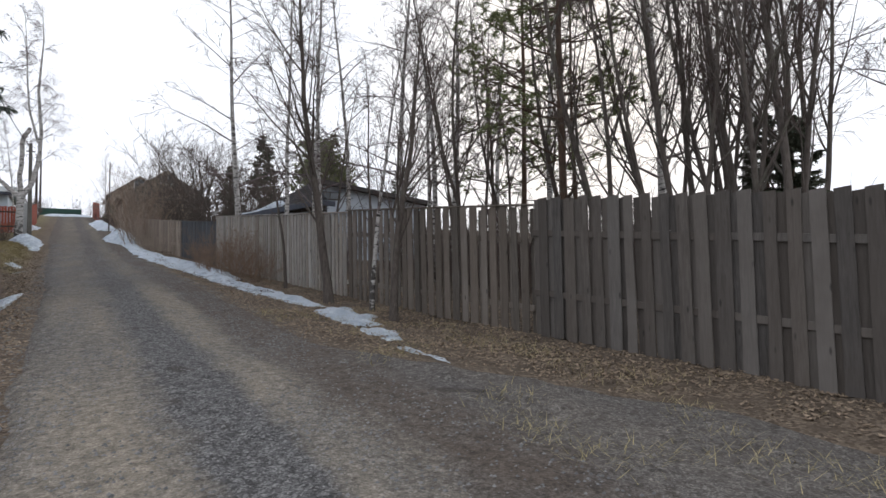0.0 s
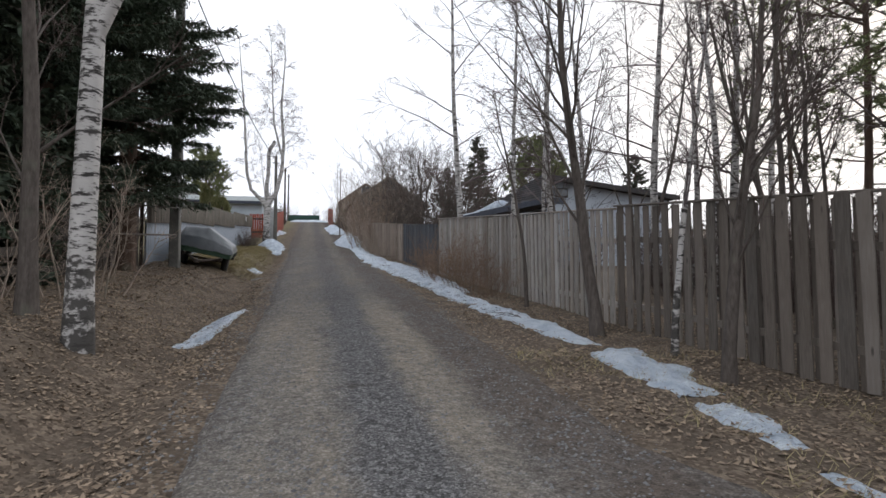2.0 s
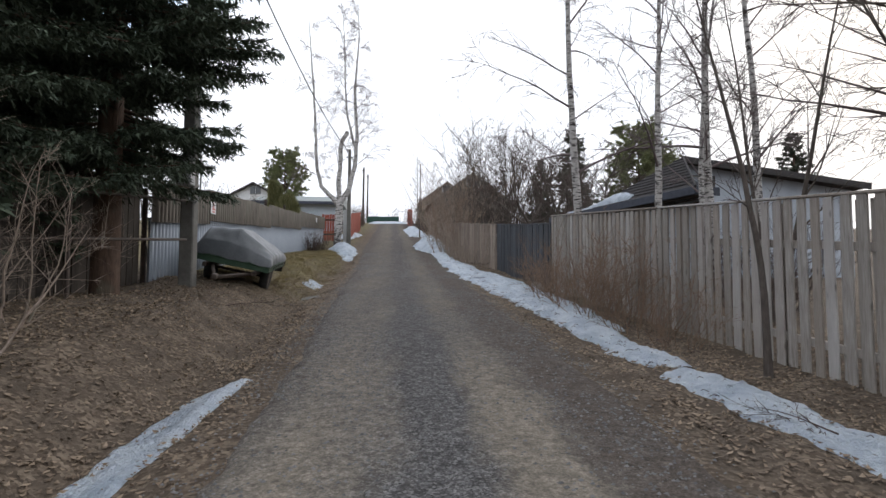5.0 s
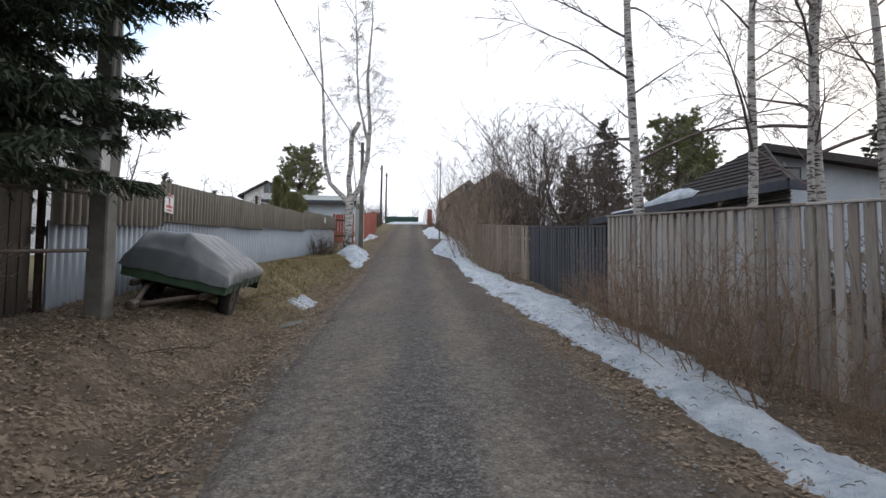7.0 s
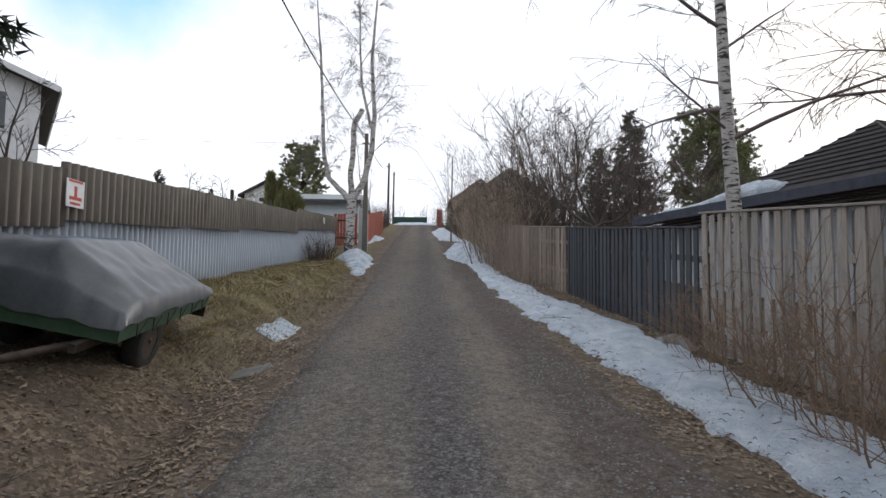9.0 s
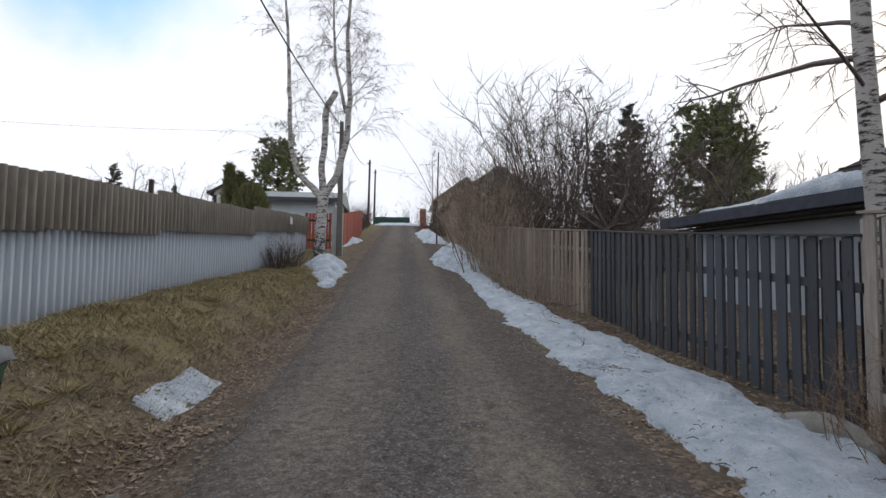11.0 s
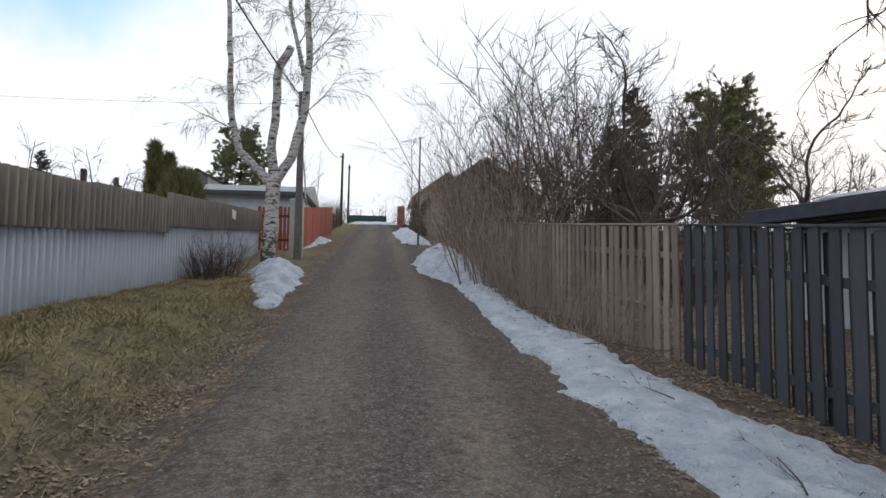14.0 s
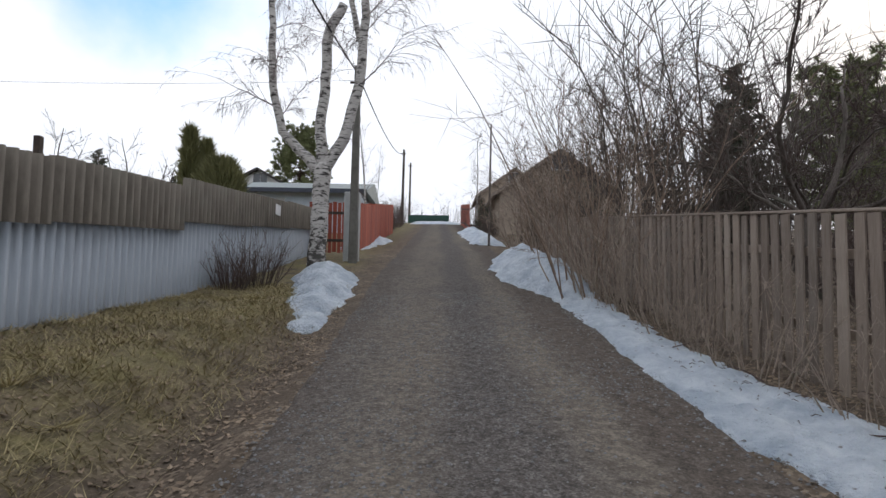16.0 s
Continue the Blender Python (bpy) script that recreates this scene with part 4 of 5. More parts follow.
def wood_pole(x, y, h, arm=True, thick=1.0):
    p = empty("utility_pole", x, y, ground_h(x, y))
    t = Tubes()
    t.tube([Vector((0, 0, -0.3)), Vector((0.02, 0, h * 0.5)), Vector((0.05, 0, h))], [0.14 * thick, 0.12 * thick, 0.1 * thick], 8)
    t.ob("shaft", M_OLDWOOD if arm else M_ALDER, p)
    if arm:
        part("crossarm", box_bm(0.5, 0.08, 0.08, (0, 0, h - 0.4), 0.01), M_OLDWOOD, p)
    return tagged(p, "dark wooden utility pole by the lane", "pole", "utility poles")


wood_pole(-2.9, 78, 7.0)
wood_pole(-3.0, 92, 8.0)
wood_pole(2.67, 50, 5.3, False, 0.36)


def wire(a, b, sag, r=0.02):
    a, b = Vector(a), Vector(b)
    t = Tubes()
    t.tube([a.lerp(b, i / 16) - Vector((0, 0, sag * 4 * (i / 16) * (1 - i / 16))) for i in range(17)], [r] * 17, 4)
    return tagged(t.ob("power_cable", M_WIRE), "black overhead power cable between poles", "cable", "overhead cables")


z1 = ground_h(-2.86, 18.5) + 7.9
z2 = ground_h(-1.85, 41.6) + 5.4
z3 = ground_h(-2.9, 78) + 6.6
wire((-2.86, 18.5, z1), (-1.85, 41.6, z2), 0.6)
wire((-1.85, 41.6, z2), (-2.9, 78, z3), 0.7)
wire((-1.85, 41.6, z2 - 0.2), (-30, 45, 11.5), 0.5, 0.005)
wire((-2.86, 18.5, z1), (-2.8, -20, 6.2), 0.6)

# ---- buildings ----


def prism(name, pts, depth_vec, material, parent):
    """A solid from a polygon swept along a vector."""
    n = len(pts)
    d = Vector(depth_vec)
    vs = [tuple(Vector(p)) for p in pts] + [tuple(Vector(p) + d) for p in pts]
    fs = [tuple(range(n - 1, -1, -1)), tuple(range(n, 2 * n))] + [(i, (i + 1) % n, n + (i + 1) % n, n + i) for i in range(n)]
    return mesh_ob(name, vs, fs, material, parent)


def gable_house(name, x, y, rz, width, length, wall_h, ridge_h, wall_m, roof_m, label, over=0.5, fascia_m=None, windows=(), ribs=0, group="", base=None, snow=False):
    """Ridge along local y; the front gable at y = 0; local origin at the front left corner on the ground."""
    h = empty(name, x, y, base if base is not None else ground_h(x, y), rz)
    w, l = width, length
    part_o = prism("wall", [(0, 0, -1.0), (w, 0, -1.0), (w, 0, wall_h), (w / 2, 0, ridge_h - 0.08), (0, 0, wall_h)], (0, l, 0), wall_m, h)
    sl = (ridge_h - wall_h) / (w / 2)
    for sgn in (0, 1):
        ex = -over if not sgn else w + over
        pts = [(ex, -over, wall_h - over * sl), (w / 2, -over, ridge_h), (w / 2, -over, ridge_h + 0.12), (ex, -over, wall_h - over * sl + 0.12)]
        r = prism("roof", pts, (0, l + 2 * over, 0), roof_m, h)
        part("gutter_board", box_bm(0.05, l + 2 * over, 0.2, (ex - 0.03 if not sgn else ex + 0.03, l / 2, wall_h - over * sl - 0.08), 0.01), fascia_m or roof_m, h)
        d = Vector((w / 2 - ex, 0, ridge_h - (wall_h - over * sl)))
        for yy in (-over - 0.03,):
            b = part("verge_board", box_bm(0.04, d.length, 0.2, (0, 0, -0.1), 0.006), roof_m if not fascia_m else fascia_m, h)
            mid = Vector(((w / 2 + ex) / 2, yy, (ridge_h + wall_h - over * sl) / 2 + 0.04))
            b.matrix_basis = Matrix.Translation(mid) @ d.to_track_quat("Y", "Z").to_matrix().to_4x4()
        for k in range(ribs):
            u = (k + 0.5) / ribs
            cx = ex + (w / 2 - ex) * u
            cz = wall_h - over * sl + (ridge_h - wall_h + over * sl) * u + 0.12
            part("roof_batten", box_bm(0.05, l + 2 * over, 0.035, (cx, l / 2, cz), 0.008), roof_m, h)
    if snow:
        n = 26
        vs, fs = [], []
        for i in range(n + 1):
            yy = l * (0.0 + 1.0 * i / n)
            for j in range(7):
                u = -over + 0.05 + (0.25 + 1.2 * (1 - 0.7 * i / n)) * j / 6
                zz = wall_h + u * sl + 0.13 + (0.09 if 0 < j < 6 and 0 < i < n else -0.03) + 0.03 * noise.noise(Vector((u * 3, yy * 2, 1)))
                vs.append((u, yy, zz))
        for i in range(n):
            for j in range(6):
                a = i * 7 + j
                fs.append((a, a + 1, a + 8, a + 7))
        mesh_ob("roof_snow", vs, fs, M_SNOW, h, True)["label"] = "strip of old snow on the eave"
    for (wx, wz, ww, wh) in windows:
        f = part("window", box_bm(ww + 0.14, 0.08, wh + 0.14, (wx, -0.03, wz - 0.07), 0.01), M_WHITE, h)
        part("pane", box_bm(ww / 2 - 0.03, 0.02, wh, (wx - ww / 4, -0.075, wz)), M_GLASS, f)
        part("pane", box_bm(ww / 2 - 0.03, 0.02, wh, (wx + ww / 4, -0.075, wz)), M_GLASS, f)
    return tagged(h, label, "house", group)


def low_house():
    """Low house, its dark roof falling to a long eave by the lane, an open gable towards the walker."""
    h = new("house")
    e_near, e_far = Vector((9.3, 23.84, 5.0)), Vector((7.4, 32.2, 5.0))
    apex, far, right = Vector((10.07, 25.93, 6.32)), Vector((13.6, 31.0, 6.4)), Vector((16.9, 26.2, 5.6))
    back = Vector((16.0, 35.0, 5.0))
    base = [e_near, e_far]
    knee, low = e_near.lerp(e_far, 0.62), Vector((10.5, 33.2, 5.4))
    up = Vector((0, 0, 0.1))

    def slab(name, pl, material, thick=up):
        n = len(pl)
        v2 = [tuple(p) for p in pl] + [tuple(p + thick) for p in pl]
        f2 = [tuple(range(n - 1, -1, -1)), tuple(range(n, 2 * n))] + [(i, (i + 1) % n, n + (i + 1) % n, n + i) for i in range(n)]
        return mesh_ob(name, v2, f2, material, h)

    for pl in ([e_near, knee, apex], [knee, e_far, low], [knee, low, far, apex], [e_far, back, far, low], [apex, far, right], [far, back, right]):
        slab("roof", pl, M_ROOF)
    # walls: one under the long eave, one under the gable, set in from the roof's edge
    corner, wall_far = Vector((10.15, 25.0, 0)), Vector((8.2, 31.9, 0))
    g_r = Vector((16.6, 26.7, 0))
    mesh_ob("wall", [(corner.x, corner.y, 1.5), (wall_far.x, wall_far.y, 1.5), (wall_far.x, wall_far.y, 5.05), (corner.x, corner.y, 5.3)], [(0, 1, 2, 3)], M_STUCCO, h)
    g_up = [(10.2, 26.35, 1.5), (g_r.x, g_r.y, 1.5), (g_r.x, g_r.y, 5.55), (10.2, 26.35, 6.28)]
    mesh_ob("wall", g_up, [(0, 1, 2, 3)], M_STUCCO, h)
    mesh_ob("wall", [(corner.x, corner.y, 1.5), (10.2, 26.35, 1.5), (10.2, 26.35, 6.2), (corner.x, corner.y, 5.3)], [(0, 1, 2, 3)], M_STUCCO, h)
    win = part("window", box_bm(1.1, 0.06, 0.4, (10.85, 26.36, 5.5), 0.01), M_OLDWOOD, h, "dark framed strip window under the gable")
    part("pane", box_bm(0.46, 0.02, 0.3, (10.58, 26.32, 5.55)), M_GLASS, win)
    part("pane", box_bm(0.46, 0.02, 0.3, (11.1, 26.32, 5.55)), M_GLASS, win)
    # overlapping courses of roofing on the plane that falls to the lane
    nrm = (e_far - e_near).cross(apex - e_near).normalized()
    nrm = nrm if nrm.z > 0 else -nrm
    for k in range(1, 11):
        u = k / 11
        p, q = e_near.lerp(apex, u) + up + nrm * 0.012, knee.lerp(apex, u) + up + nrm * 0.012
        d = q - p
        bt = part("roof_batten", box_bm(0.045, d.length, 0.03, (0, 0, -0.015), 0.006), M_ROOF, h)
        bt.matrix_basis = Matrix.Translation((p + q) / 2) @ d.to_track_quat("Y", "Z").to_matrix().to_4x4()
    for p, q, drop, wide, m, name in ((e_near, e_far, 0.03, 0.24, M_FASCIA, "fascia"), (apex, right, -0.02, 0.22, M_ROOF, "verge_board"), (e_near, apex, -0.02, 0.2, M_ROOF, "verge_board"), (e_near, Vector((10.15, 24.05, 5.0)), 0.03, 0.24, M_FASCIA, "fascia")):
        d = q - p
        fb = part(name, box_bm(0.06, d.length, wide, (0, 0, -wide / 2), 0.01), m, h, "dark blue-grey fascia board" if name == "fascia" else "")
        fb.matrix_basis = Matrix.Translation((p + q) / 2 - Vector((0, 0, drop))) @ d.to_track_quat("Y", "Z").to_matrix().to_4x4()
    for i in range(3):
        w0, w1 = e_near.lerp(corner + Vector((0, 0, 5)), 0.25 + 0.25 * i), e_far.lerp(wall_far + Vector((0, 0, 5)), 0.25 + 0.25 * i)
        d = w1 - w0
        sb = part("soffit_board", box_bm(0.17, d.length, 0.02, (0, 0, 0), 0.004), M_OLDWOOD, h)
        sb.matrix_basis = Matrix.Translation((w0 + w1) / 2 - Vector((0, 0, 0.16 + 0.05 * i))) @ d.to_track_quat("Y", "Z").to_matrix().to_4x4()
    slab("soffit", [e_near, e_far, wall_far + Vector((0, 0, 5)), corner + Vector((0, 0, 5))], M_OLDWOOD, Vector((0, 0, -0.06)))
    vs, fs = [], []
    n = 30
    e0, e1 = base[0].lerp(base[1], 0.36), base[0].lerp(base[1], 0.84)
    nrm = (base[1] - base[0]).cross(apex - base[0]).normalized()
    nrm = nrm if nrm.z > 0 else -nrm
    for i in range(n + 1):
        p = e0.lerp(e1, i / n)
        run = (apex.lerp(low, smooth(0.45, 0.75, i / n)) - p) * (0.3 * math.sin(math.pi * min(1, 0.12 + 0.8 * i / n)) + 0.03 * noise.noise(Vector((i * 0.4, 0, 3))))
        for j in range(6):
            th = 0.02 if j in (0, 5) or i in (0, n) else 0.09 + 0.03 * noise.noise(Vector((i * 0.5, j * 0.7, 1)))
            vs.append(tuple(p + run * (j / 5) + up + nrm * th))
    for i in range(n):
        for j in range(5):
            a = i * 6 + j
            fs.append((a, a + 1, a + 7, a + 6))
    mesh_ob("roof_snow", vs, fs, M_SNOW, h, True)["label"] = "strip of old snow on the eave"
    return tagged(h, "low pale house with a dark snow-edged roof behind the fence", "house")


low_house()
gable_house("house", 4.4, 62.0, 0, 7.6, 9.0, 2.8, 5.4, M_BROWNWALL, M_BROWNROOF, "brown timber house with a steep gable", 0.5, None, ((4.0, 4.3, 1.2, 1.1),))
gable_house("house", 4.2, 76.0, 0, 6.0, 8.0, 3.0, 5.2, M_BROWNWALL, M_BROWNROOF, "brown house with a low gable further up the lane", 0.4, None, ((3.0, 4.0, 1.0, 0.9),))
gable_house("house", -18.7, 29.3, 35, 8.2, 9.0, 6.2, 7.6, M_WHITE, M_ROOF, "white rendered two-storey house behind the corrugated fence", 0.5, M_WHITE, ((5.6, 4.6, 3.4, 1.2),))
gable_house("house", -17.5, 74.0, 0, 5.0, 7.0, 3.2, 4.6, M_WHITE, M_ROOF, "far pale house with a low gable roof", 0.5, None, ((2.7, 3.4, 1.2, 0.9),))


def garage():
    g0 = empty("garage", -11.2, 59.0, ground_h(-5, 59.0) - 0.2)
    part("wall", box_bm(7.0, 7.0, 3.6, (3.6, 3.5, -1.0), 0.02), M_GARAGE, g0)
    prism("roof", [(-0.3, -0.75, 2.62), (-0.3, 3.5, 3.75), (-0.3, 7.75, 2.62)], (7.8, 0, 0), M_PALEROOF, g0)["label"] = "pale sheet roof"
    part("fascia", box_bm(7.8, 0.06, 0.26, (3.6, -0.79, 2.45), 0.01), M_FASCIA, g0)
    part("vent", box_bm(0.5, 0.05, 0.25, (2.4, -0.02, 2.0), 0.01), M_GREYBOX, g0)
    return tagged(g0, "pale blue flat-roofed garage with a dark fascia", "garage")


garage()

# ---- red gate and fence, green gate ----


def board_run(name, a, b, h, w, material, label, z_off=0.0, cat="fence"):
    top = empty(name, a[0], a[1], ground_h(*a))
    inv = top.matrix_basis.inverted()
    ms = slat_meshes("board", w * 0.96, h, 0.025, material, 5, False)
    rng = random.Random(31)
    d = Vector((b[0] - a[0], b[1] - a[1]))
    n = max(1, int(d.length / w))
    ang = math.degrees(math.atan2(d.y, d.x))
    for i in range(n):
        p = Vector(a) + d * ((i + 0.5) / n)
        s = new("board", ms[rng.randrange(5)])
        s.parent = top
        s.matrix_basis = inv @ pose(p.x, p.y, ground_h(p.x, p.y) + z_off + rng.uniform(-0.03, 0.03), 0, 0, ang)
    for zr in (0.3, h - 0.4):
        za, zb = ground_h(*a), ground_h(*b)
        dv = Vector((d.x, d.y, zb - za))
        r = part("rail", box_bm(0.05, dv.length, 0.09, (0, 0, 0), 0.006), M_OLDWOOD, top)
        r.matrix_basis = inv @ (Matrix.Translation(Vector((a[0] - 0.05, a[1], za + zr + z_off)) + dv / 2) @ dv.to_track_quat("Y", "Z").to_matrix().to_4x4())
    return tagged(top, label, cat)


board_run("gate", (-3.7, 44.2), (-2.5, 44.3), 1.6, 0.14, M_RED, "red painted board gate beside the corrugated fence", 0.12, cat="gate")
gp = empty("gate_post", -2.0, 42.25, ground_h(-2.0, 42.25))
part("shaft", box_bm(0.44, 0.3, 2.2, (0, 0, -0.2), 0.02), M_GREYBOX, gp)
tagged(gp, "pale grey square gate post", "post")
board_run("board_fence", (-2.2, 45.0), (-2.1, 58.0), 1.55, 0.16, M_RED, "red painted board fence climbing beside the lane", 0.15)
board_run("board_fence", (2.7, 66.0), (2.6, 80.0), 1.9, 0.16, M_RED, "red painted board fence near the end of the lane", 0.0)
gg = empty("gate", 0.2, 85.0, ground_h(0.2, 85.0))
for k in range(3):
    part("gate_panel", box_bm(1.35, 0.06, 0.85, (-2.2 + k * 1.4, 0, 0.1), 0.01), M_GATE, gg)
for k in range(4):
    part("post", box_bm(0.1, 0.1, 1.05, (-2.9 + k * 1.4, 0.06, 0), 0.01), M_GATE, gg)
part("rail", box_bm(4.2, 0.05, 0.08, (-0.8, -0.06, 0.5), 0.005), M_GATE, gg)
tagged(gg, "dark green painted metal gate closing the lane", "gate")

# ---- trees behind and before the board fence ----
BIRCH = "leafless birch with white black-marked bark and fine twigs"
ALDER = "leafless grey-brown tree with many thin branches"


def many(ob, rows):
    """Place a thing by its first row, and copies of it by the others: x, y, turn, scale."""
    place(ob, *rows[0])
    for r in rows[1:]:
        place_copy(ob, *r)


birch_a = tagged(bare_tree("birch_tree", 21, 14.0, 0.135, M_BIRCH, M_BTWIG, stems=((-0.06, 0.03),), limbs=26, limb_from=0.2, limb_len=0.23, spread=1.0, droop=-0.10, twigs=8, lift=-0.01, wob=0.035), BIRCH, "tree", "birches")
birch_b = tagged(bare_tree("birch_tree", 22, 12.5, 0.105, M_BIRCH, M_BTWIG, stems=((-0.08, 0.02),), limbs=22, limb_from=0.25, limb_len=0.22, spread=0.9, droop=-0.08, twigs=8, lift=0.01, wob=0.05), BIRCH, "tree", "birches")
many(birch_a, [(5.95, 23.6, 0, 1.0), (8.8, 22.0, 30, 1.0), (9.9, 17.7, 80, 0.95), (11.2, 16.4, 160, 1.0), (12.6, 6.9, 110, 1.0), (14.0, 10.0, 200, 1.05), (18, 22, 60, 1.1)])
many(birch_b, [(7.15, 21.8, 0, 1.0), (9.75, 21.7, 150, 1.1), (8.3, 21.6, 250, 0.8), (10.6, 16.9, 20, 0.9), (11.4, 11.6, 300, 1.0), (9.2, 14.4, 75, 0.95), (13.2, 3.8, 130, 1.0)])
alder_a = tagged(bare_tree("alder_tree", 23, 7.6, 0.098, M_ALDER, M_TWIG, stems=((-0.1, 0.05),), limbs=20, limb_from=0.22, limb_len=0.42, spread=0.62, twigs=8, wob=0.09, lift=0.09), "leafless dark tree leaning on the verge before the fence", "tree", "alders")
alder_b = tagged(bare_tree("alder_tree", 24, 10.5, 0.066, M_ALDER, M_TWIG, stems=((0.02, 0.0), (0.2, 0.16), (-0.22, 0.05)), limbs=14, limb_from=0.25, limb_len=0.25, spread=0.55, twigs=5, wob=0.08), ALDER, "tree", "alders")
alder_c = tagged(bare_tree("alder_tree", 25, 9.0, 0.07, M_ALDER, M_TWIG, stems=((-0.2, -0.05), (0.12, 0.1)), limbs=13, limb_from=0.22, limb_len=0.28, spread=0.55, twigs=5), ALDER, "tree", "alders")
many(alder_a, [(4.55, 11.15, 0, 1.0), (4.68, 8.6, 140, 0.75)])
thin = tagged(bare_tree("birch_tree", 26, 5.5, 0.045, M_BIRCH, M_TWIG, limbs=12, limb_from=0.3, limb_len=0.25, spread=0.6, twigs=5, depth=1), "slim young birch on the verge before the fence", "tree", "birches")
place(thin, 4.8, 9.69)
slim = tagged(bare_tree("alder_tree", 27, 4.6, 0.04, M_ALDER, M_TWIG, stems=((-0.03, 0.0),), limbs=10, limb_from=0.35, limb_len=0.2, spread=0.6, twigs=5, depth=1), "slim grey alder sapling on the verge", "tree", "alders")
place(slim, 4.6, 14.1)
many(alder_b, [(8.0, 3.7, 0, 1.0), (8.9, 4.7, 70, 1.0), (9.6, 5.9, 130, 1.0), (11.0, 5.0, 310, 1.05), (12.5, 7.0, 20, 1.1), (8.1, 5.3, 100, 0.9)])
many(alder_c, [(8.0, 6.6, 0, 1.0), (8.2, 11.5, 60, 0.9), (9.9, 9.4, 20, 1.0), (7.4, 14.6, 170, 0.8), (10.6, 7.3, 290, 1.0), (8.9, 4.2, 210, 0.95), (12.0, 14.0, 10, 1.0), (7.0, 17.3, 120, 0.7), (9.6, 12.6, 330, 1.0)])

# pines and conifers beyond the fence
pine_a = tagged(pine("pine_tree", 31, 11.5, 2.4, 0.3, 52, 0.1, 0.15, 18), "slender pine with dead lower limbs behind the fence", "tree", "pines")
many(pine_a, [(8.6, 8.4, 0, 1.0), (10.8, 12.2, 100, 0.95), (12.5, 15.5, 200, 0.8), (13.5, 12.5, 300, 0.9)])
pine_b = tagged(pine("pine_tree", 32, 9.5, 3.3, 0.1, 260, 0.16, 0.26, 4, 5, 0.11), "broad dense pine among bare trees", "tree", "pines")
many(pine_b, [(21.8, 55.0, 0, 1.0), (-11.9, 76.0, 40, 0.9), (24.6, 57.5, 120, 0.75)])
spr_far = tagged(spruce("spruce_tree", 33, 9.5, 2.7, M_FARSPRUCE, 0.04, 0.24, 0.55, 0.34, 0.22), "dull green spruce behind bare trees", "tree", "spruces")
many(spr_far, [(15.6, 54.0, 0, 1.0), (10.6, 45.5, 60, 0.6), (17.0, 30.0, 60, 0.6), (-19.0, 58.0, 10, 0.5), (-16.5, 62.0, 90, 0.36), (3.6, 60.5, 200, 0.22), (3.4, 63.0, 100, 0.25), (9.7, 4.4, 200, 0.38), (10.9, 5.4, 20, 0.42)])


def thuja_bush(name, seed, height, radius, sprays, point):
    """A dense evergreen: a short trunk clothed to the ground in upright flat sprays."""
    rng = random.Random(seed)
    top = new(name)
    trunk, leaf_t = Tubes(), Tubes()
    trunk.tube([Vector((0, 0, -0.1)), Vector((0, 0, height * 0.8))], [radius * 0.12, 0.015], 7)
    for _ in range(sprays):
        u = rng.random() ** 0.8
        a = rng.uniform(0, 6.283)
        lump = 0.8 + 0.35 * noise.noise(Vector((math.cos(a) * 1.7, math.sin(a) * 1.7, u * 4 + seed)))
        r = radius * lump * (min(1.0, 0.55 + u * 2.5) * (1 - u ** point) ** 0.6) * rng.uniform(0.7, 1.03)
        p = Vector((math.cos(a) * r, math.sin(a) * r, u * height))
        out = Vector((math.cos(a), math.sin(a), 0))
        for _b in range(3):
            d = (out * rng.uniform(0.1, 0.7) + Vector((rng.uniform(-0.4, 0.4), rng.uniform(-0.4, 0.4), rng.uniform(0.5, 1.1)))).normalized()
            leaf_t.blade(p, p + d * rng.uniform(0.14, 0.42), rng.uniform(0.02, 0.045), Vector((rng.uniform(-1, 1), rng.uniform(-1, 1), 0.2)))
    trunk.ob("trunk", M_PINE_BARK, top)
    tagged(leaf_t.ob("crown", M_THUJA, top, False), kind="stuff")
    return top


thuja = tagged(thuja_bush("thuja_shrub", 34, 3.75, 0.36, 2000, 1.6), "dense dark green columnar thuja behind the fence", "tree", "thujas")
many(thuja, [(-6.0, 40.5, 0, 0.92), (-5.65, 40.7, 50, 0.84)])
dome = tagged(thuja_bush("thuja_shrub", 35, 2.5, 0.85, 3600, 3.0), "rounded green thuja shrub over the fence top", "tree", "thujas")
place(dome, -5.1, 40.3, 0, 1.04)

# left side: big spruces, birch and bare trunks
spr_a = tagged(spruce("spruce_tree", 36, 13.5, 3.0, None, 0.13, 0.12, 3.0, 0.22, 0.14), "large dark green spruce with drooping boughs on the bank", "tree", "spruces")
many(spr_a, [(-3.6, 17.3, 0, 1.0), (-4.4, 15.0, 70, 0.95)])
spr_c = tagged(spruce("spruce_tree", 37, 10.0, 2.6, None, 0.02, 0.22, 0.55, 0.36, 0.3), "dark spruce standing behind the bank", "tree", "spruces")
many(spr_c, [(-5.1, 14.2, 80, 0.9), (-5.3, 16.4, 250, 0.75), (-5.2, 12.0, 300, 0.8), (-6.8, 14.6, 10, 1.0), (-6.2, 16.5, 33, 1.05), (-6.0, 20.0, 150, 0.6), (-5.8, 12.8, 200, 1.1), (-8.5, 12.5, 0, 1.0), (-9.5, 15.5, 90, 1.1), (-8.2, 19.5, 180, 1.0), (-7.0, 10.0, 40, 1.0), (-11, 18.5, 100, 1.2)])


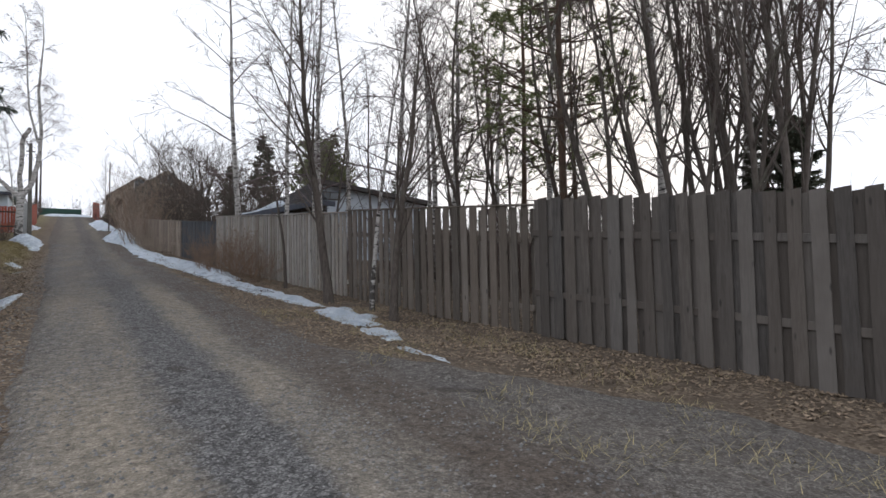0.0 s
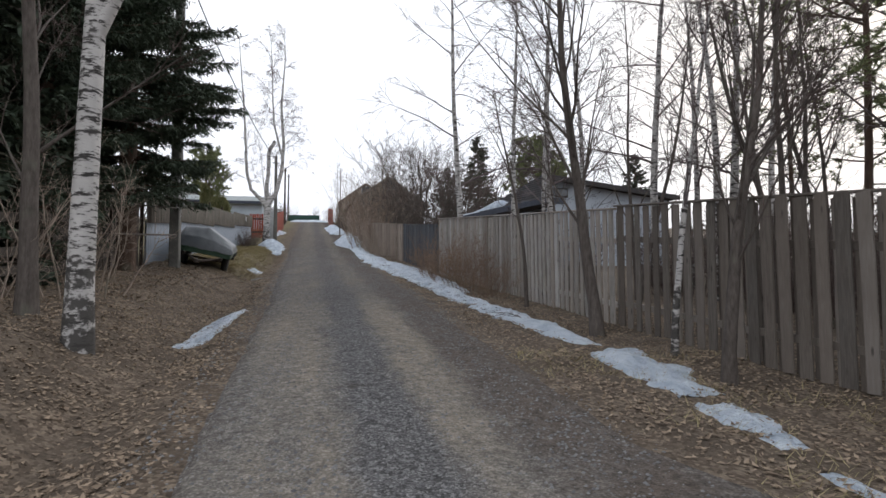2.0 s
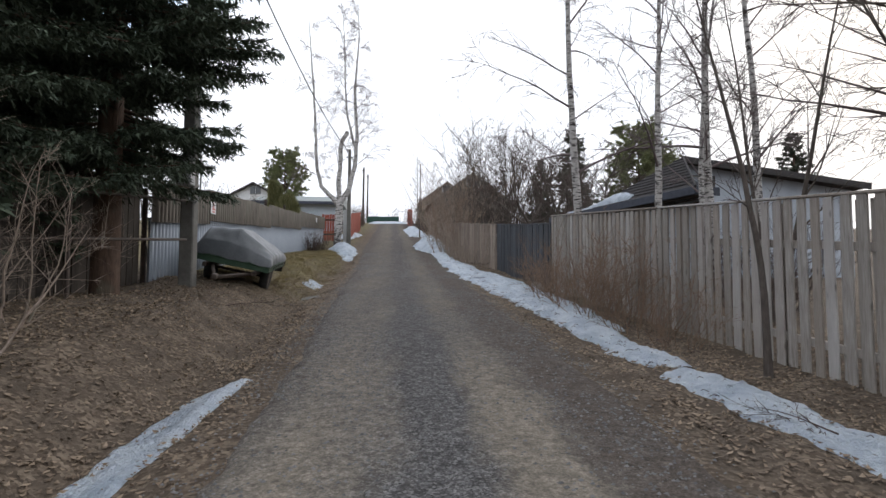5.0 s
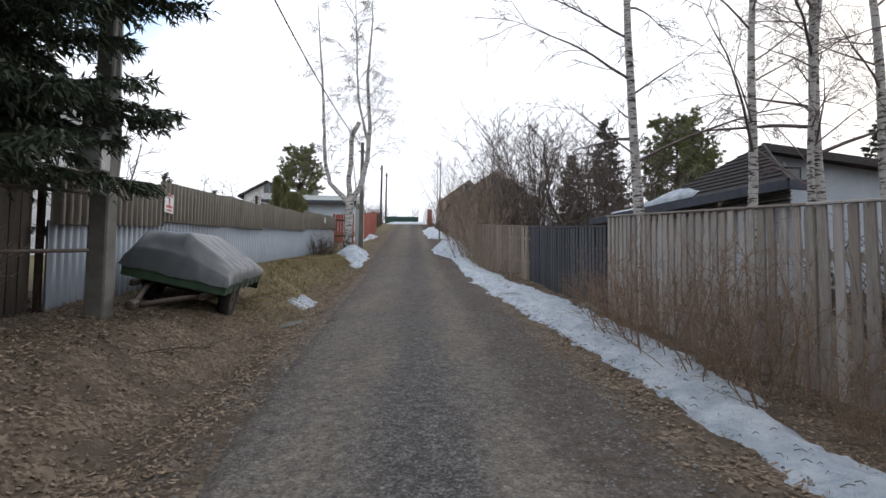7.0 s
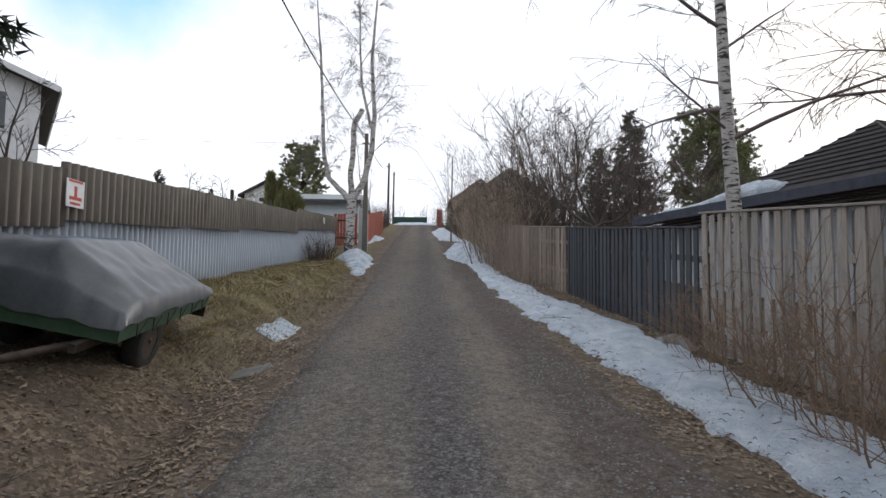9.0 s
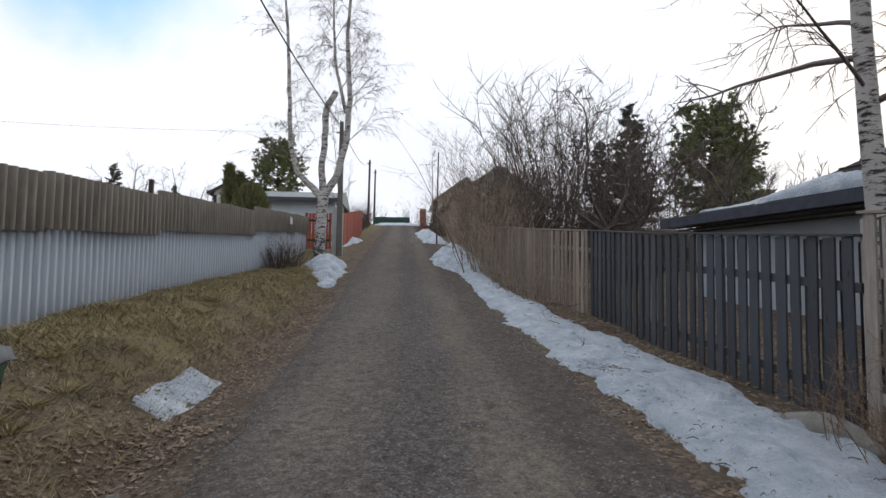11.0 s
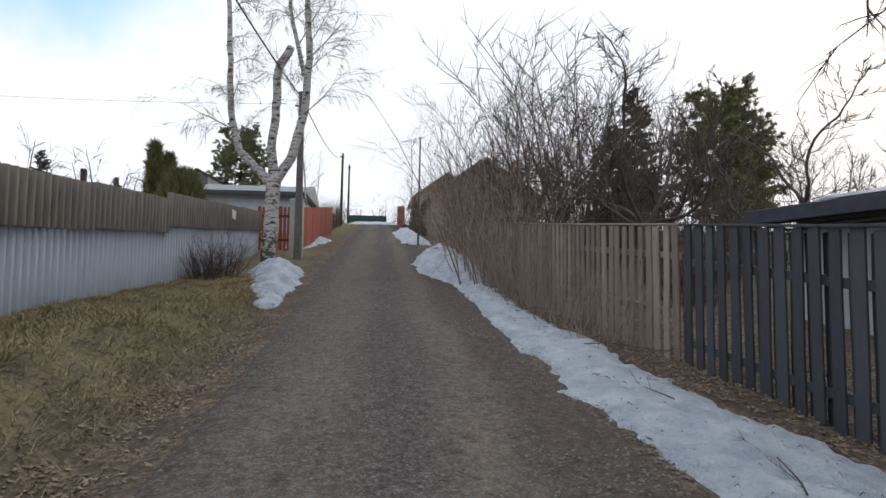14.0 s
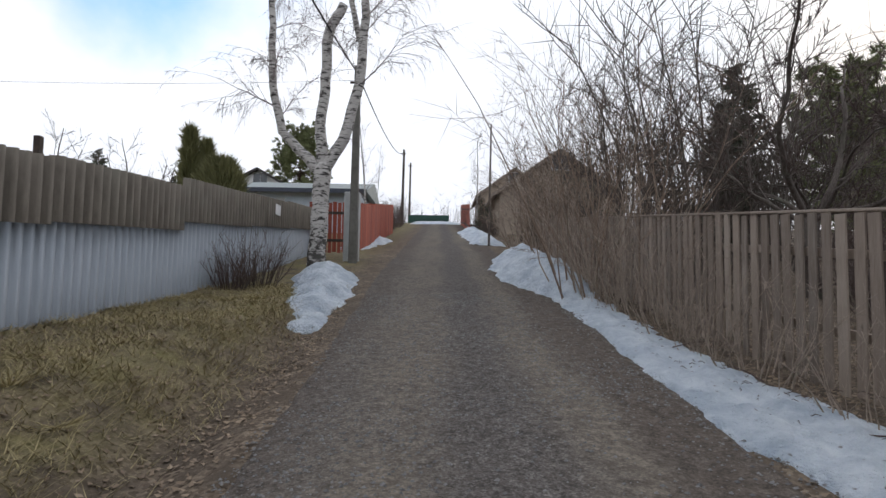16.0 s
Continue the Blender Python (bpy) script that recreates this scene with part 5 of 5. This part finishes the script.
def old_birch():
    """White trunk that splits in two well above a head's height."""
    rng = random.Random(41)
    top = new("birch_tree")
    a, b, twig, limbs = Tubes(), Tubes(), Tubes(), []
    pts, _d = wander(rng, Vector((0, 0, -0.12)), Vector((0.015, 0.0, 1)), 12.0, 14, 0.018, 0.03)
    rad = [0.165 if i == 0 else 0.135 * (1 - 0.88 * i / 14) + 0.008 for i in range(15)]
    a.tube(pts, rad, 12)
    q, _d = wander(rng, pts[4], Vector((0.5, -0.1, 1)), 7.5, 10, 0.06, 0.05)
    rq = taper(0.085, 0.008, 11)
    b.tube(q, rq, 8)
    clothe(rng, pts, rad, limbs, twig, 14, 0.32, 2.6, 0.9, 0.0, 8, -0.06, 2, 0.005, 0.9)
    clothe(rng, q, rq, limbs, twig, 8, 0.2, 1.8, 0.9, 0.0, 7, -0.06, 2, 0.005, 0.9)
    return finish_tree(top, [a, b], limbs, twig, M_BIRCH, M_BTWIG, M_BTWIG)


place(tagged(old_birch(), "leafless birch with thick white black-marked trunk on the bank", "tree", "birches"), -2.0, 10.22)
grey_l = tagged(bare_tree("aspen_tree", 42, 10, 0.11, M_ALDER, M_TWIG, limbs=18, limb_from=0.14, limb_len=0.24, twigs=8, wob=0.03, spread=0.95), "leafless grey-barked tree on the bank", "tree", "alders")
many(grey_l, [(-2.9, 11.2, 0, 1.0), (-4.6, 10.6, 120, 1.1), (-5.4, 12.0, 240, 0.9)])


def forked_birch():
    """Short trunk that forks into a curved stem, a sawn-off stem and a tall one."""
    rng = random.Random(43)
    top = new("birch_tree")
    trunks, limbs, twig = [], [], Tubes()

    def stem(ctrl, radii, sides=9, dress=0, reach=2.0, start=0.2):
        pts, rr = [], []
        for i in range(len(ctrl) - 1):
            for k in range(4):
                u = k / 4
                pts.append(Vector(ctrl[i]).lerp(Vector(ctrl[i + 1]), u) + Vector((rng.uniform(-1, 1), rng.uniform(-1, 1), 0)) * 0.02)
                rr.append(radii[i] + (radii[i + 1] - radii[i]) * u)
        pts.append(Vector(ctrl[-1]))
        rr.append(radii[-1])
        t = Tubes()
        t.tube(pts, rr, sides)
        trunks.append(t)
        if dress:
            clothe(rng, pts, rr, limbs, twig, dress, start, reach, 0.8, -0.03, 15, -0.16, 2, 0.0065, 1.35)

    stem([(0, 0, -0.2), (0.02, 0, 0.5), (0.05, 0, 1.6), (0.08, 0, 2.55)], [0.27, 0.2, 0.185, 0.2], 12)
    stem([(0.05, 0, 2.35), (-0.35, 0.1, 2.75), (-0.9, 0.1, 3.3), (-1.15, 0.1, 4.4), (-1.25, 0.2, 6.3), (-1.45, 0.2, 9.5), (-1.7, 0.3, 12.5)], [0.15, 0.12, 0.1, 0.09, 0.075, 0.045, 0.012], 9, 12, 1.9, 0.35)
    stem([(0.08, 0, 2.4), (0.02, -0.05, 3.4), (0.1, -0.05, 4.5), (0.12, 0, 5.6), (0.45, 0, 6.25)], [0.14, 0.12, 0.115, 0.12, 0.11], 9)
    stem([(0.1, 0, 2.4), (0.55, 0, 3.1), (0.85, 0.05, 4.4), (0.95, 0.1, 6.0), (0.8, 0.2, 8.5), (1.0, 0.2, 11.5), (0.9, 0.2, 13.5)], [0.15, 0.13, 0.115, 0.1, 0.07, 0.035, 0.01], 9, 16, 2.2, 0.3)
    stem([(0.8, 0.2, 5.5), (0.35, 0.3, 7.5), (0.25, 0.3, 10.0), (0.1, 0.4, 13.0)], [0.07, 0.055, 0.035, 0.01], 8, 13, 2.0, 0.15)
    return finish_tree(top, trunks, limbs, twig, M_BIRCH, M_BTWIG, M_BTWIG)


place(tagged(forked_birch(), "pollarded birch with white trunk forking into several stems", "tree", "birches"), -2.2, 38.5)
far_b = tagged(bare_tree("birch_tree", 44, 8.5, 0.07, M_BIRCH, M_BTWIG, limbs=22, limb_from=0.2, limb_len=0.22, spread=0.7, twigs=7, depth=1), BIRCH, "tree", "birches")
many(far_b, [(-3.6, 58.0, 0, 1.0), (3.2, 66, 60, 0.9), (-4.0, 66.0, 100, 0.7)])

# an old apple tree behind the brown fence
def apple_tree():
    rng = random.Random(61)
    top = new("apple_tree")
    trunks, limbs, twig = [], [], Tubes()
    for d, ln, r in ((( -0.75, -0.25, 0.9), 5.0, 0.085), ((-0.9, 0.3, 0.45), 4.6, 0.07), ((0.6, -0.3, 0.8), 4.6, 0.08), ((0.1, 0.6, 1.0), 4.4, 0.07), ((0.2, -0.8, 0.7), 4.2, 0.07)):
        t = Tubes()
        pts, _d = wander(rng, Vector((0, 0, 1.3)), Vector(d), ln, 18, 0.33, 0.02)
        rad = taper(r * 0.7, 0.01, 19)
        t.tube(pts, rad, 8)
        trunks.append(t)
        clothe(rng, pts, rad, limbs, twig, 18, 0.12, 1.6, 0.95, 0.08, 8, 0.08, 1, 0.009, 0.7)
    t = Tubes()
    t.tube([Vector((0.05, 0, -0.2)), Vector((0, 0, 0.6)), Vector((0, 0, 1.4))], [0.16, 0.12, 0.12], 9)
    trunks.append(t)
    return finish_tree(top, trunks, limbs, twig, M_ALDER, M_ALDER, M_TWIG)


ap = tagged(apple_tree(), "old twisted leafless apple tree behind the fence", "tree", "apple trees")
many(ap, [(7.6, 36.5, 0, 1.1), (10.6, 41.0, 120, 1.1), (11.5, 35.5, 220, 1.0)])

# shrubs
sh_a = tagged(shrub("leafless_shrub", 51, 1.75, 1.4, 22, M_STEM, 6, 0.0045, 0.0085, 1, 0.24), "thicket of thin tan leafless stems by the fence", "shrub", "leafless shrubs")
many(sh_a, [(4.25, 18.5, 0, 1.0), (4.2, 19.6, 40, 0.95), (4.25, 17.4, 100, 0.95), (4.2, 20.8, 170, 0.8), (4.3, 16.4, 220, 0.8), (4.3, 22.0, 300, 0.55), (4.4, 15.6, 20, 0.5), (4.5, 17.9, 130, 0.9)])
sh_b = tagged(shrub("leafless_shrub", 52, 7.4, 2.6, 14, M_ALDER, 7, 0.016, 0.042, 1, 0.15), "tall leafless bush over the fence", "shrub", "leafless shrubs")
many(sh_b, [(6.3, 38.2, 0, 0.95), (7.4, 40.6, 20, 1.05), (5.2, 41.0, 110, 0.8), (4.4, 45.0, 300, 0.55), (6.0, 42.5, 60, 0.95), (7.6, 46, 130, 1.05), (9.6, 41.5, 210, 0.9), (11.5, 45.0, 290, 1.0), (9.5, 51, 20, 1.1), (14.0, 46, 90, 0.8), (4.9, 50, 150, 0.7), (15.0, 40, 33, 0.6), (4.9, 55, 80, 0.55), (12.5, 53, 10, 1.1), (18.5, 49, 55, 0.75), (5.6, 46.5, 240, 0.75)])
sh_c = tagged(shrub("leafless_shrub", 53, 2.5, 1.7, 20, M_HAZEL, 3, 0.005, 0.015, 1, 0.27), "tangle of arching tan stems in front of the brown fence", "shrub", "leafless shrubs")
many(sh_c, [(3.55, 36.2, 0, 1.1), (3.6, 34.3, 60, 0.75), (4.9, 38.5, 130, 1.1), (3.7, 37.4, 20, 0.9), (3.75, 32.6, 200, 0.6), (3.65, 31.2, 200, 0.52), (3.5, 33.2, 50, 0.58), (3.5, 35.2, 120, 0.7), (3.75, 29.9, 300, 0.4), (4.0, 43.5, 40, 1.2), (4.2, 48.5, 200, 1.3), (4.2, 54.5, 20, 1.2), (6.5, 49, 260, 1.5), (3.3, 34.9, 250, 0.35), (3.4, 31.9, 10, 0.3)])
hazel = tagged(shrub("leafless_shrub", 59, 5.2, 2.7, 26, M_BROWNSTEM, 7, 0.006, 0.019, 1, 0.2), "tall fan of tan leafless stems beside the brown fence", "shrub", "leafless shrubs")
many(hazel, [(3.75, 35.9, 0, 1.0), (3.9, 38.4, 70, 0.85), (3.9, 44.0, 160, 0.8)])
wall_bush = tagged(bare_tree("fruit_tree", 60, 3.9, 0.05, M_ALDER, M_ALDER, stems=((0.1, -0.05), (0.45, -0.25), (-0.2, 0.2)), limbs=9, limb_from=0.3, limb_len=0.4, spread=0.8, twigs=6, depth=1, wob=0.1, lift=0.0, twig_r=0.006), "leafless fruit tree reaching over the corrugated fence", "tree", "fruit trees")
many(wall_bush, [(-5.0, 22.4, 0, 0.8), (-10.0, 40.6, 80, 1.0), (-8.5, 43.0, 200, 0.95), (-7.4, 41.6, 10, 0.75)])
sh_d = tagged(shrub("leafless_shrub", 54, 1.15, 0.75, 80, M_TWIG, 5, 0.004, 0.008), "low dark leafless bush against the corrugated fence", "shrub", "leafless shrubs")
many(sh_d, [(-2.9, 36.6, 0, 1.0), (-3.15, 36.0, 60, 0.8)])
sh_e = tagged(shrub("leafless_shrub", 55, 2.2, 1.8, 11, M_HAZEL, 9, 0.004, 0.013, 1, 0.22), "pale dead leafless shrub under the spruce", "shrub", "leafless shrubs")
many(sh_e, [(-3.1, 12.7, 0, 1.0), (-3.4, 14.3, 80, 0.8), (-3.9, 11.9, 150, 1.0), (-4.4, 17.2, 20, 0.9)])
under = tagged(shrub("undergrowth_bush", 58, 2.3, 1.8, 90, M_TWIG, 16, 0.007, 0.01, 0, 0.2), "dense dark leafless undergrowth behind the board fence", "shrub", "undergrowth")
many(under, [(9.0, 5.5, 0, 1.0), (9.5, 8.0, 60, 1.0), (9.0, 10.5, 130, 0.9), (9.5, 13.0, 200, 1.0), (9.0, 15.5, 260, 0.9), (11.5, 9.5, 20, 1.1), (12.0, 13.0, 80, 1.1), (12.5, 17.0, 170, 1.1), (13.5, 6.5, 220, 1.2), (7.6, 18.6, 10, 0.8), (15, 11, 300, 1.3), (15, 16, 100, 1.3), (8.4, 36.0, 50, 0.9), (7.0, 33.5, 120, 0.7), (7.5, 39.5, 240, 1.0), (10.5, 38.0, 20, 1.0), (13.5, 39.0, 70, 1.0), (10.0, 48.0, 150, 1.2), (13, 50, 10, 1.3), (6.5, 52, 77, 1.1)])
hedge = tagged(shrub("leafless_shrub", 56, 2.0, 1.1, 70, M_TWIG, 6, 0.005, 0.01), "leafless hedge bush beside the red fence", "shrub", "leafless shrubs")
many(hedge, [(-3.0, 62, 0, 1.0), (-3.0, 66, 70, 1.1), (-3.1, 70, 140, 1.2), (-3.2, 74, 210, 1.3), (-3.3, 78, 280, 1.2), (3.2, 70, 30, 1.1), (3.4, 58.5, 120, 1.0)])
tl = tagged(shrub("far_tree", 57, 6.0, 3.0, 50, M_BTWIG, 10, 0.012, 0.03, 0), "distant leafless tree above the gate", "tree", "far trees")
many(tl, [(-4, 104, 0, 1.0), (2, 108, 70, 1.1), (8, 102, 140, 1.2), (-11, 108, 200, 1.1), (-18, 100, 10, 0.9), (15, 110, 33, 1.2), (-26, 96, 99, 0.9), (-36, 92, 180, 1.0)])

# ---- fallen leaves, gravel and dry grass, too many to count ----


def scatter(name, n, xr, yr, maker, material, label, category, seed, keep=None):
    rng = np.random.default_rng(seed)
    vs, fs = [], []
    for x, y, u, v, w in zip(rng.uniform(*xr, n), rng.uniform(*yr, n), rng.random(n), rng.random(n), rng.random(n)):
        if keep and not keep(x, y, w):
            continue
        maker(vs, fs, x, y, rough_h(x, y), u, v)
    return tagged(mesh_ob(name, vs, fs, material), label, category, kind="stuff")


def leaf(vs, fs, x, y, z, u, v):
    a, s = u * 6.283, 0.01 + 0.024 * v
    c, d = math.cos(a) * s, math.sin(a) * s
    k = len(vs)
    t1, t2 = 0.028 * ((u * 17) % 1), 0.034 * ((v * 23) % 1)
    vs += [(x - c, y - d, z + 0.004 + t1), (x + d * 0.6, y - c * 0.6, z + 0.012), (x + c, y + d, z + 0.004 + t2), (x - d * 0.6, y + c * 0.6, z + 0.016)]
    fs += [(k, k + 1, k + 2), (k, k + 2, k + 3)]


def stone(vs, fs, x, y, z, u, v):
    a, s = u * 6.283, 0.005 + 0.014 * v * v
    k = len(vs)
    for q in range(4):
        r = s * (0.75 + 0.5 * ((u * (7 + q * 5)) % 1))
        vs.append((x + math.cos(a + q * 1.57) * r, y + math.sin(a + q * 1.57) * r, z + 0.01 + s * 0.2))
    vs += [(x + s * 0.2, y, z + 0.01 + s * 0.9)]
    fs += [(k, k + 1, k + 4), (k + 1, k + 2, k + 4), (k + 2, k + 3, k + 4), (k + 3, k, k + 4)]


def blade(vs, fs, x, y, z, u, v):
    a, s = u * 6.283, 0.07 + 0.15 * v
    k = len(vs)
    w = 0.004
    vs += [(x - math.sin(a) * w, y + math.cos(a) * w, z - 0.01), (x + math.sin(a) * w, y - math.cos(a) * w, z - 0.01), (x + math.cos(a) * s, y + math.sin(a) * s, z + s * (0.15 + 0.5 * ((u * 31) % 1)))]
    fs.append((k, k + 1, k + 2))


def twig(vs, fs, x, y, z, u, v):
    a, ln = u * 6.283, 0.025 + 0.09 * v * v
    k, w = len(vs), 0.0012 + 0.0012 * v
    dx, dy = math.cos(a), math.sin(a)
    for t, h in ((-0.5, 0.02), (0.1, 0.035), (0.5, 0.02)):
        bx, by = x + dx * ln * t - dy * ln * 0.12 * (t > 0), y + dy * ln * t + dx * ln * 0.12 * (t > 0)
        vs += [(bx - dy * w, by + dx * w, z + h + 0.08), (bx + dy * w, by - dx * w, z + h + 0.08), (bx, by, z + h + 0.084 + w)]
    for r in (0, 3):
        fs += [(k + r, k + r + 1, k + r + 4, k + r + 3), (k + r + 1, k + r + 2, k + r + 5, k + r + 4), (k + r + 2, k + r, k + r + 3, k + r + 5)]


def litter_keep(x, y, w):
    l, r = road_edges(y)
    d = max(l - x, x - r)
    dens = smooth(-0.1, 0.35, d) * (0.35 + 0.65 * smooth(-0.3, 0.3, noise.noise(Vector((x * 0.9, y * 0.9, 2)))))
    if x < 0:
        dens *= 1 - 0.7 * smooth(20, 25, y) * smooth(-1.3, -2.0, x)
    return w < dens


scatter("fallen_leaves", 80000, (-5.2, 0.2), (4.0, 36.0), leaf, M_LEAF, "brown dead leaves littering the bank", "leaves", 1, litter_keep)
scatter("fallen_leaves", 64000, (2.2, 7.0), (1.0, 34.0), leaf, M_LEAF, "brown dead leaves along the fence", "leaves", 2, litter_keep)
scatter("gravel", 65000, (-0.7, 2.8), (1.5, 36.0), stone, M_STONE, "loose grey gravel stones on the lane", "gravel", 3,
        lambda x, y, w: w < 0.25 + 0.75 * smooth(-0.25, 0.3, noise.noise(Vector((x * 1.6, y * 0.6, 7)))))
scatter("dry_grass", 90000, (-3.6, -0.7), (20.5, 37.0), blade, M_GRASS, "short dry yellow grass on the bank", "grass", 4,
        lambda x, y, w: w < smooth(19, 23, y) * smooth(-1.0, -1.9, x) * (0.3 + 0.7 * smooth(-0.3, 0.2, noise.noise(Vector((x * 1.2, y * 1.2, 4))))))
scatter("dry_grass", 11000, (2.7, 6.2), (1.0, 10.0), blade, M_GRASS, "thin dry grass on the verge", "grass", 5,
        lambda x, y, w: w < smooth(-0.1, 0.35, noise.noise(Vector((x * 0.9, y * 0.9, 14)))) * (1 - 0.8 * smooth(4.6, 5.6, x)))

scatter("twig_litter", 1500, (2.9, 4.2), (12.0, 37.0), twig, M_TWIG, "small dark twigs fallen on the old snow", "twigs", 6,
        lambda x, y, w: w < 0.3 + 0.7 * smooth(0.0, 0.4, noise.noise(Vector((x * 1.5, y * 0.8, 31)))))

# ---- small things on the verge ----
board_run("board_fence", (-4.4, 15.6), (-3.74, 18.7), 1.85, 0.15, M_OLDWOOD, "dark old board fence under the spruces", 0.0)


def plank_fence(a, b, label):
    """Rough horizontal planks nailed to short posts."""
    top = empty("plank_fence", a[0], a[1], ground_h(*a))
    inv_m = top.matrix_basis.inverted()
    rng = random.Random(77)
    pa, pb = Vector((a[0], a[1], ground_h(*a))), Vector((b[0], b[1], ground_h(*b)))
    d = pb - pa
    for zz in (0.2, 0.48, 0.76, 1.02):
        pl = part("plank", box_bm(0.03, d.length * rng.uniform(0.94, 1.02), 0.15, (0, 0, 0), 0.006), M_OLDWOOD, top)
        tip = Matrix.Rotation(radians(rng.uniform(-1.2, 1.2)), 4, "X")
        pl.matrix_basis = inv_m @ (Matrix.Translation((pa + pb) / 2 + Vector((0, 0, zz))) @ d.to_track_quat("Y", "Z").to_matrix().to_4x4() @ tip)
    for k in range(4):
        p = pa.lerp(pb, 0.03 + 0.31 * k)
        po = part("post", box_bm(0.09, 0.09, 1.5, (0, 0, -0.2), 0.01), M_OLDWOOD, top)
        po.matrix_basis = inv_m @ Matrix.Translation(p + Vector((-0.07, 0, 0)))
    return tagged(top, label, "fence")


plank_fence((-4.5, 10.4), (-3.75, 15.4), "dark rough horizontal plank fence under the spruces")
rl = empty("pipe_barrier", -3.5, 16.2, ground_h(-3.5, 16.2))
inv = rl.matrix_basis.inverted()
for zz in (0.85, 1.5):
    t = Tubes()
    t.tube([inv @ Vector((-4.6, 14.2, ground_h(-3.5, 14.2) + zz)), inv @ Vector((-2.75, 18.15, ground_h(-2.75, 18.15) + zz))], [0.022, 0.022], 7)
    t.ob("pipe", M_STEEL, rl)
for (px, py) in ((-4.55, 14.3), (-3.6, 16.3)):
    t = Tubes()
    g0 = ground_h(px, py)
    t.tube([inv @ Vector((px, py, g0 - 0.2)), inv @ Vector((px, py, g0 + 1.7))], [0.028, 0.028], 7)
    t.ob("post", M_STEEL, rl)
tagged(rl, "rusty steel pipe barrier beside the concrete pole", "barrier")


def rock(x, y, sx, sy, sz, seed):
    bm = bmesh.new()
    bmesh.ops.create_icosphere(bm, subdivisions=3, radius=1)
    for v in bm.verts:
        k = 1 + 0.22 * noise.noise(v.co * 1.4 + Vector((seed, 0, 0))) + 0.07 * noise.noise(v.co * 4 + Vector((seed, 3, 0)))
        v.co = Vector((v.co.x * sx * k, v.co.y * sy * k, v.co.z * sz * k))
    ob = part("rock", bm, M_ROCK, None, "", True)
    ob.location = (x, y, ground_h(x, y) + sz * 0.35)
    return tagged(ob, "pale grey boulder lying beside the fence", "rock", "rocks")


rock(4.3, 22.55, 0.18, 0.5, 0.15, 1.0)
slab_bm = box_bm(0.55, 0.42, 0.07, (0, 0, -0.03), 0.012)
concrete_slab = part("concrete_slab", slab_bm, M_CONCRETE)
concrete_slab.matrix_basis = Matrix.Translation((-1.2, 21.6, rough_h(-1.2, 21.6))) @ pose(0, 0, 0, 4, -9, 20)
tagged(concrete_slab, "flat weathered concrete slab sunk in the verge", "slab")


def fallen_branch(x, y, rz, ln, seed):
    rng = random.Random(seed)
    b = new("fallen_branch")
    t = Tubes()
    q, _d = wander(rng, Vector((0, 0, 0.03)), Vector((1, 0.1, 0.02)), ln, 7, 0.12, 0.0)
    for p in q:
        p.z = 0.04 + 0.05 * abs(math.sin(p.x * 3))
    t.tube(q, taper(0.007, 0.002, 8), 5)
    t.ob("stem", M_TWIG, b)
    tw = Tubes()
    grow_twigs(rng, tw, q, 0.004, 0.35, 9, 0.6, 0.0, 1)
    for i, v in enumerate(tw.v):
        tw.v[i] = Vector((v.x, v.y, max(0.012, abs(v.z) * 0.7)))
    tagged(tw.ob("twigwork", M_TWIG, b), kind="stuff")
    place(b, x, y, rz, 1.0, 0.07)
    return tagged(b, "thin dark fallen branch lying on the snow", "branch", "fallen branches")


for k, (x, y, rz, ln) in enumerate(((3.2, 25.6, 60, 0.9), (3.4, 27.4, 100, 0.7), (3.3, 29.6, -60, 1.2), (3.1, 32.0, 20, 1.0), (3.6, 24.1, 150, 0.6), (3.4, 30.8, 80, 1.1), (3.5, 17.2, 40, 0.8), (3.7, 12.1, 100, 0.7), (-1.9, 17.5, 30, 0.7), (3.5, 34.0, 60, 1.0))):
    fallen_branch(x, y, rz, ln, 70 + k)


def grass_tuft(x, y, seed, h=0.3):
    rng = random.Random(seed)
    t = Tubes()
    for _ in range(70):
        a, r = rng.uniform(0, 6.283), rng.uniform(0, 0.12)
        p = Vector((math.cos(a) * r, math.sin(a) * r, 0))
        q = p + Vector((math.cos(a) * rng.uniform(0.05, 0.2), math.sin(a) * rng.uniform(0.05, 0.2), h * rng.uniform(0.4, 1.0)))
        t.blade(p, q, 0.005, Vector((math.cos(a), math.sin(a), 0.3)))
    ob = t.ob("grass_tuft", M_GRASS, None, False)
    place(ob, x, y)
    return tagged(ob, "tuft of long dry yellow grass on the bank", "grass", "grass tufts")


rg = random.Random(9)
for k in range(30):
    grass_tuft(rg.uniform(-3.4, -1.9), rg.uniform(21.5, 35.5), 200 + k, rg.uniform(0.06, 0.16))
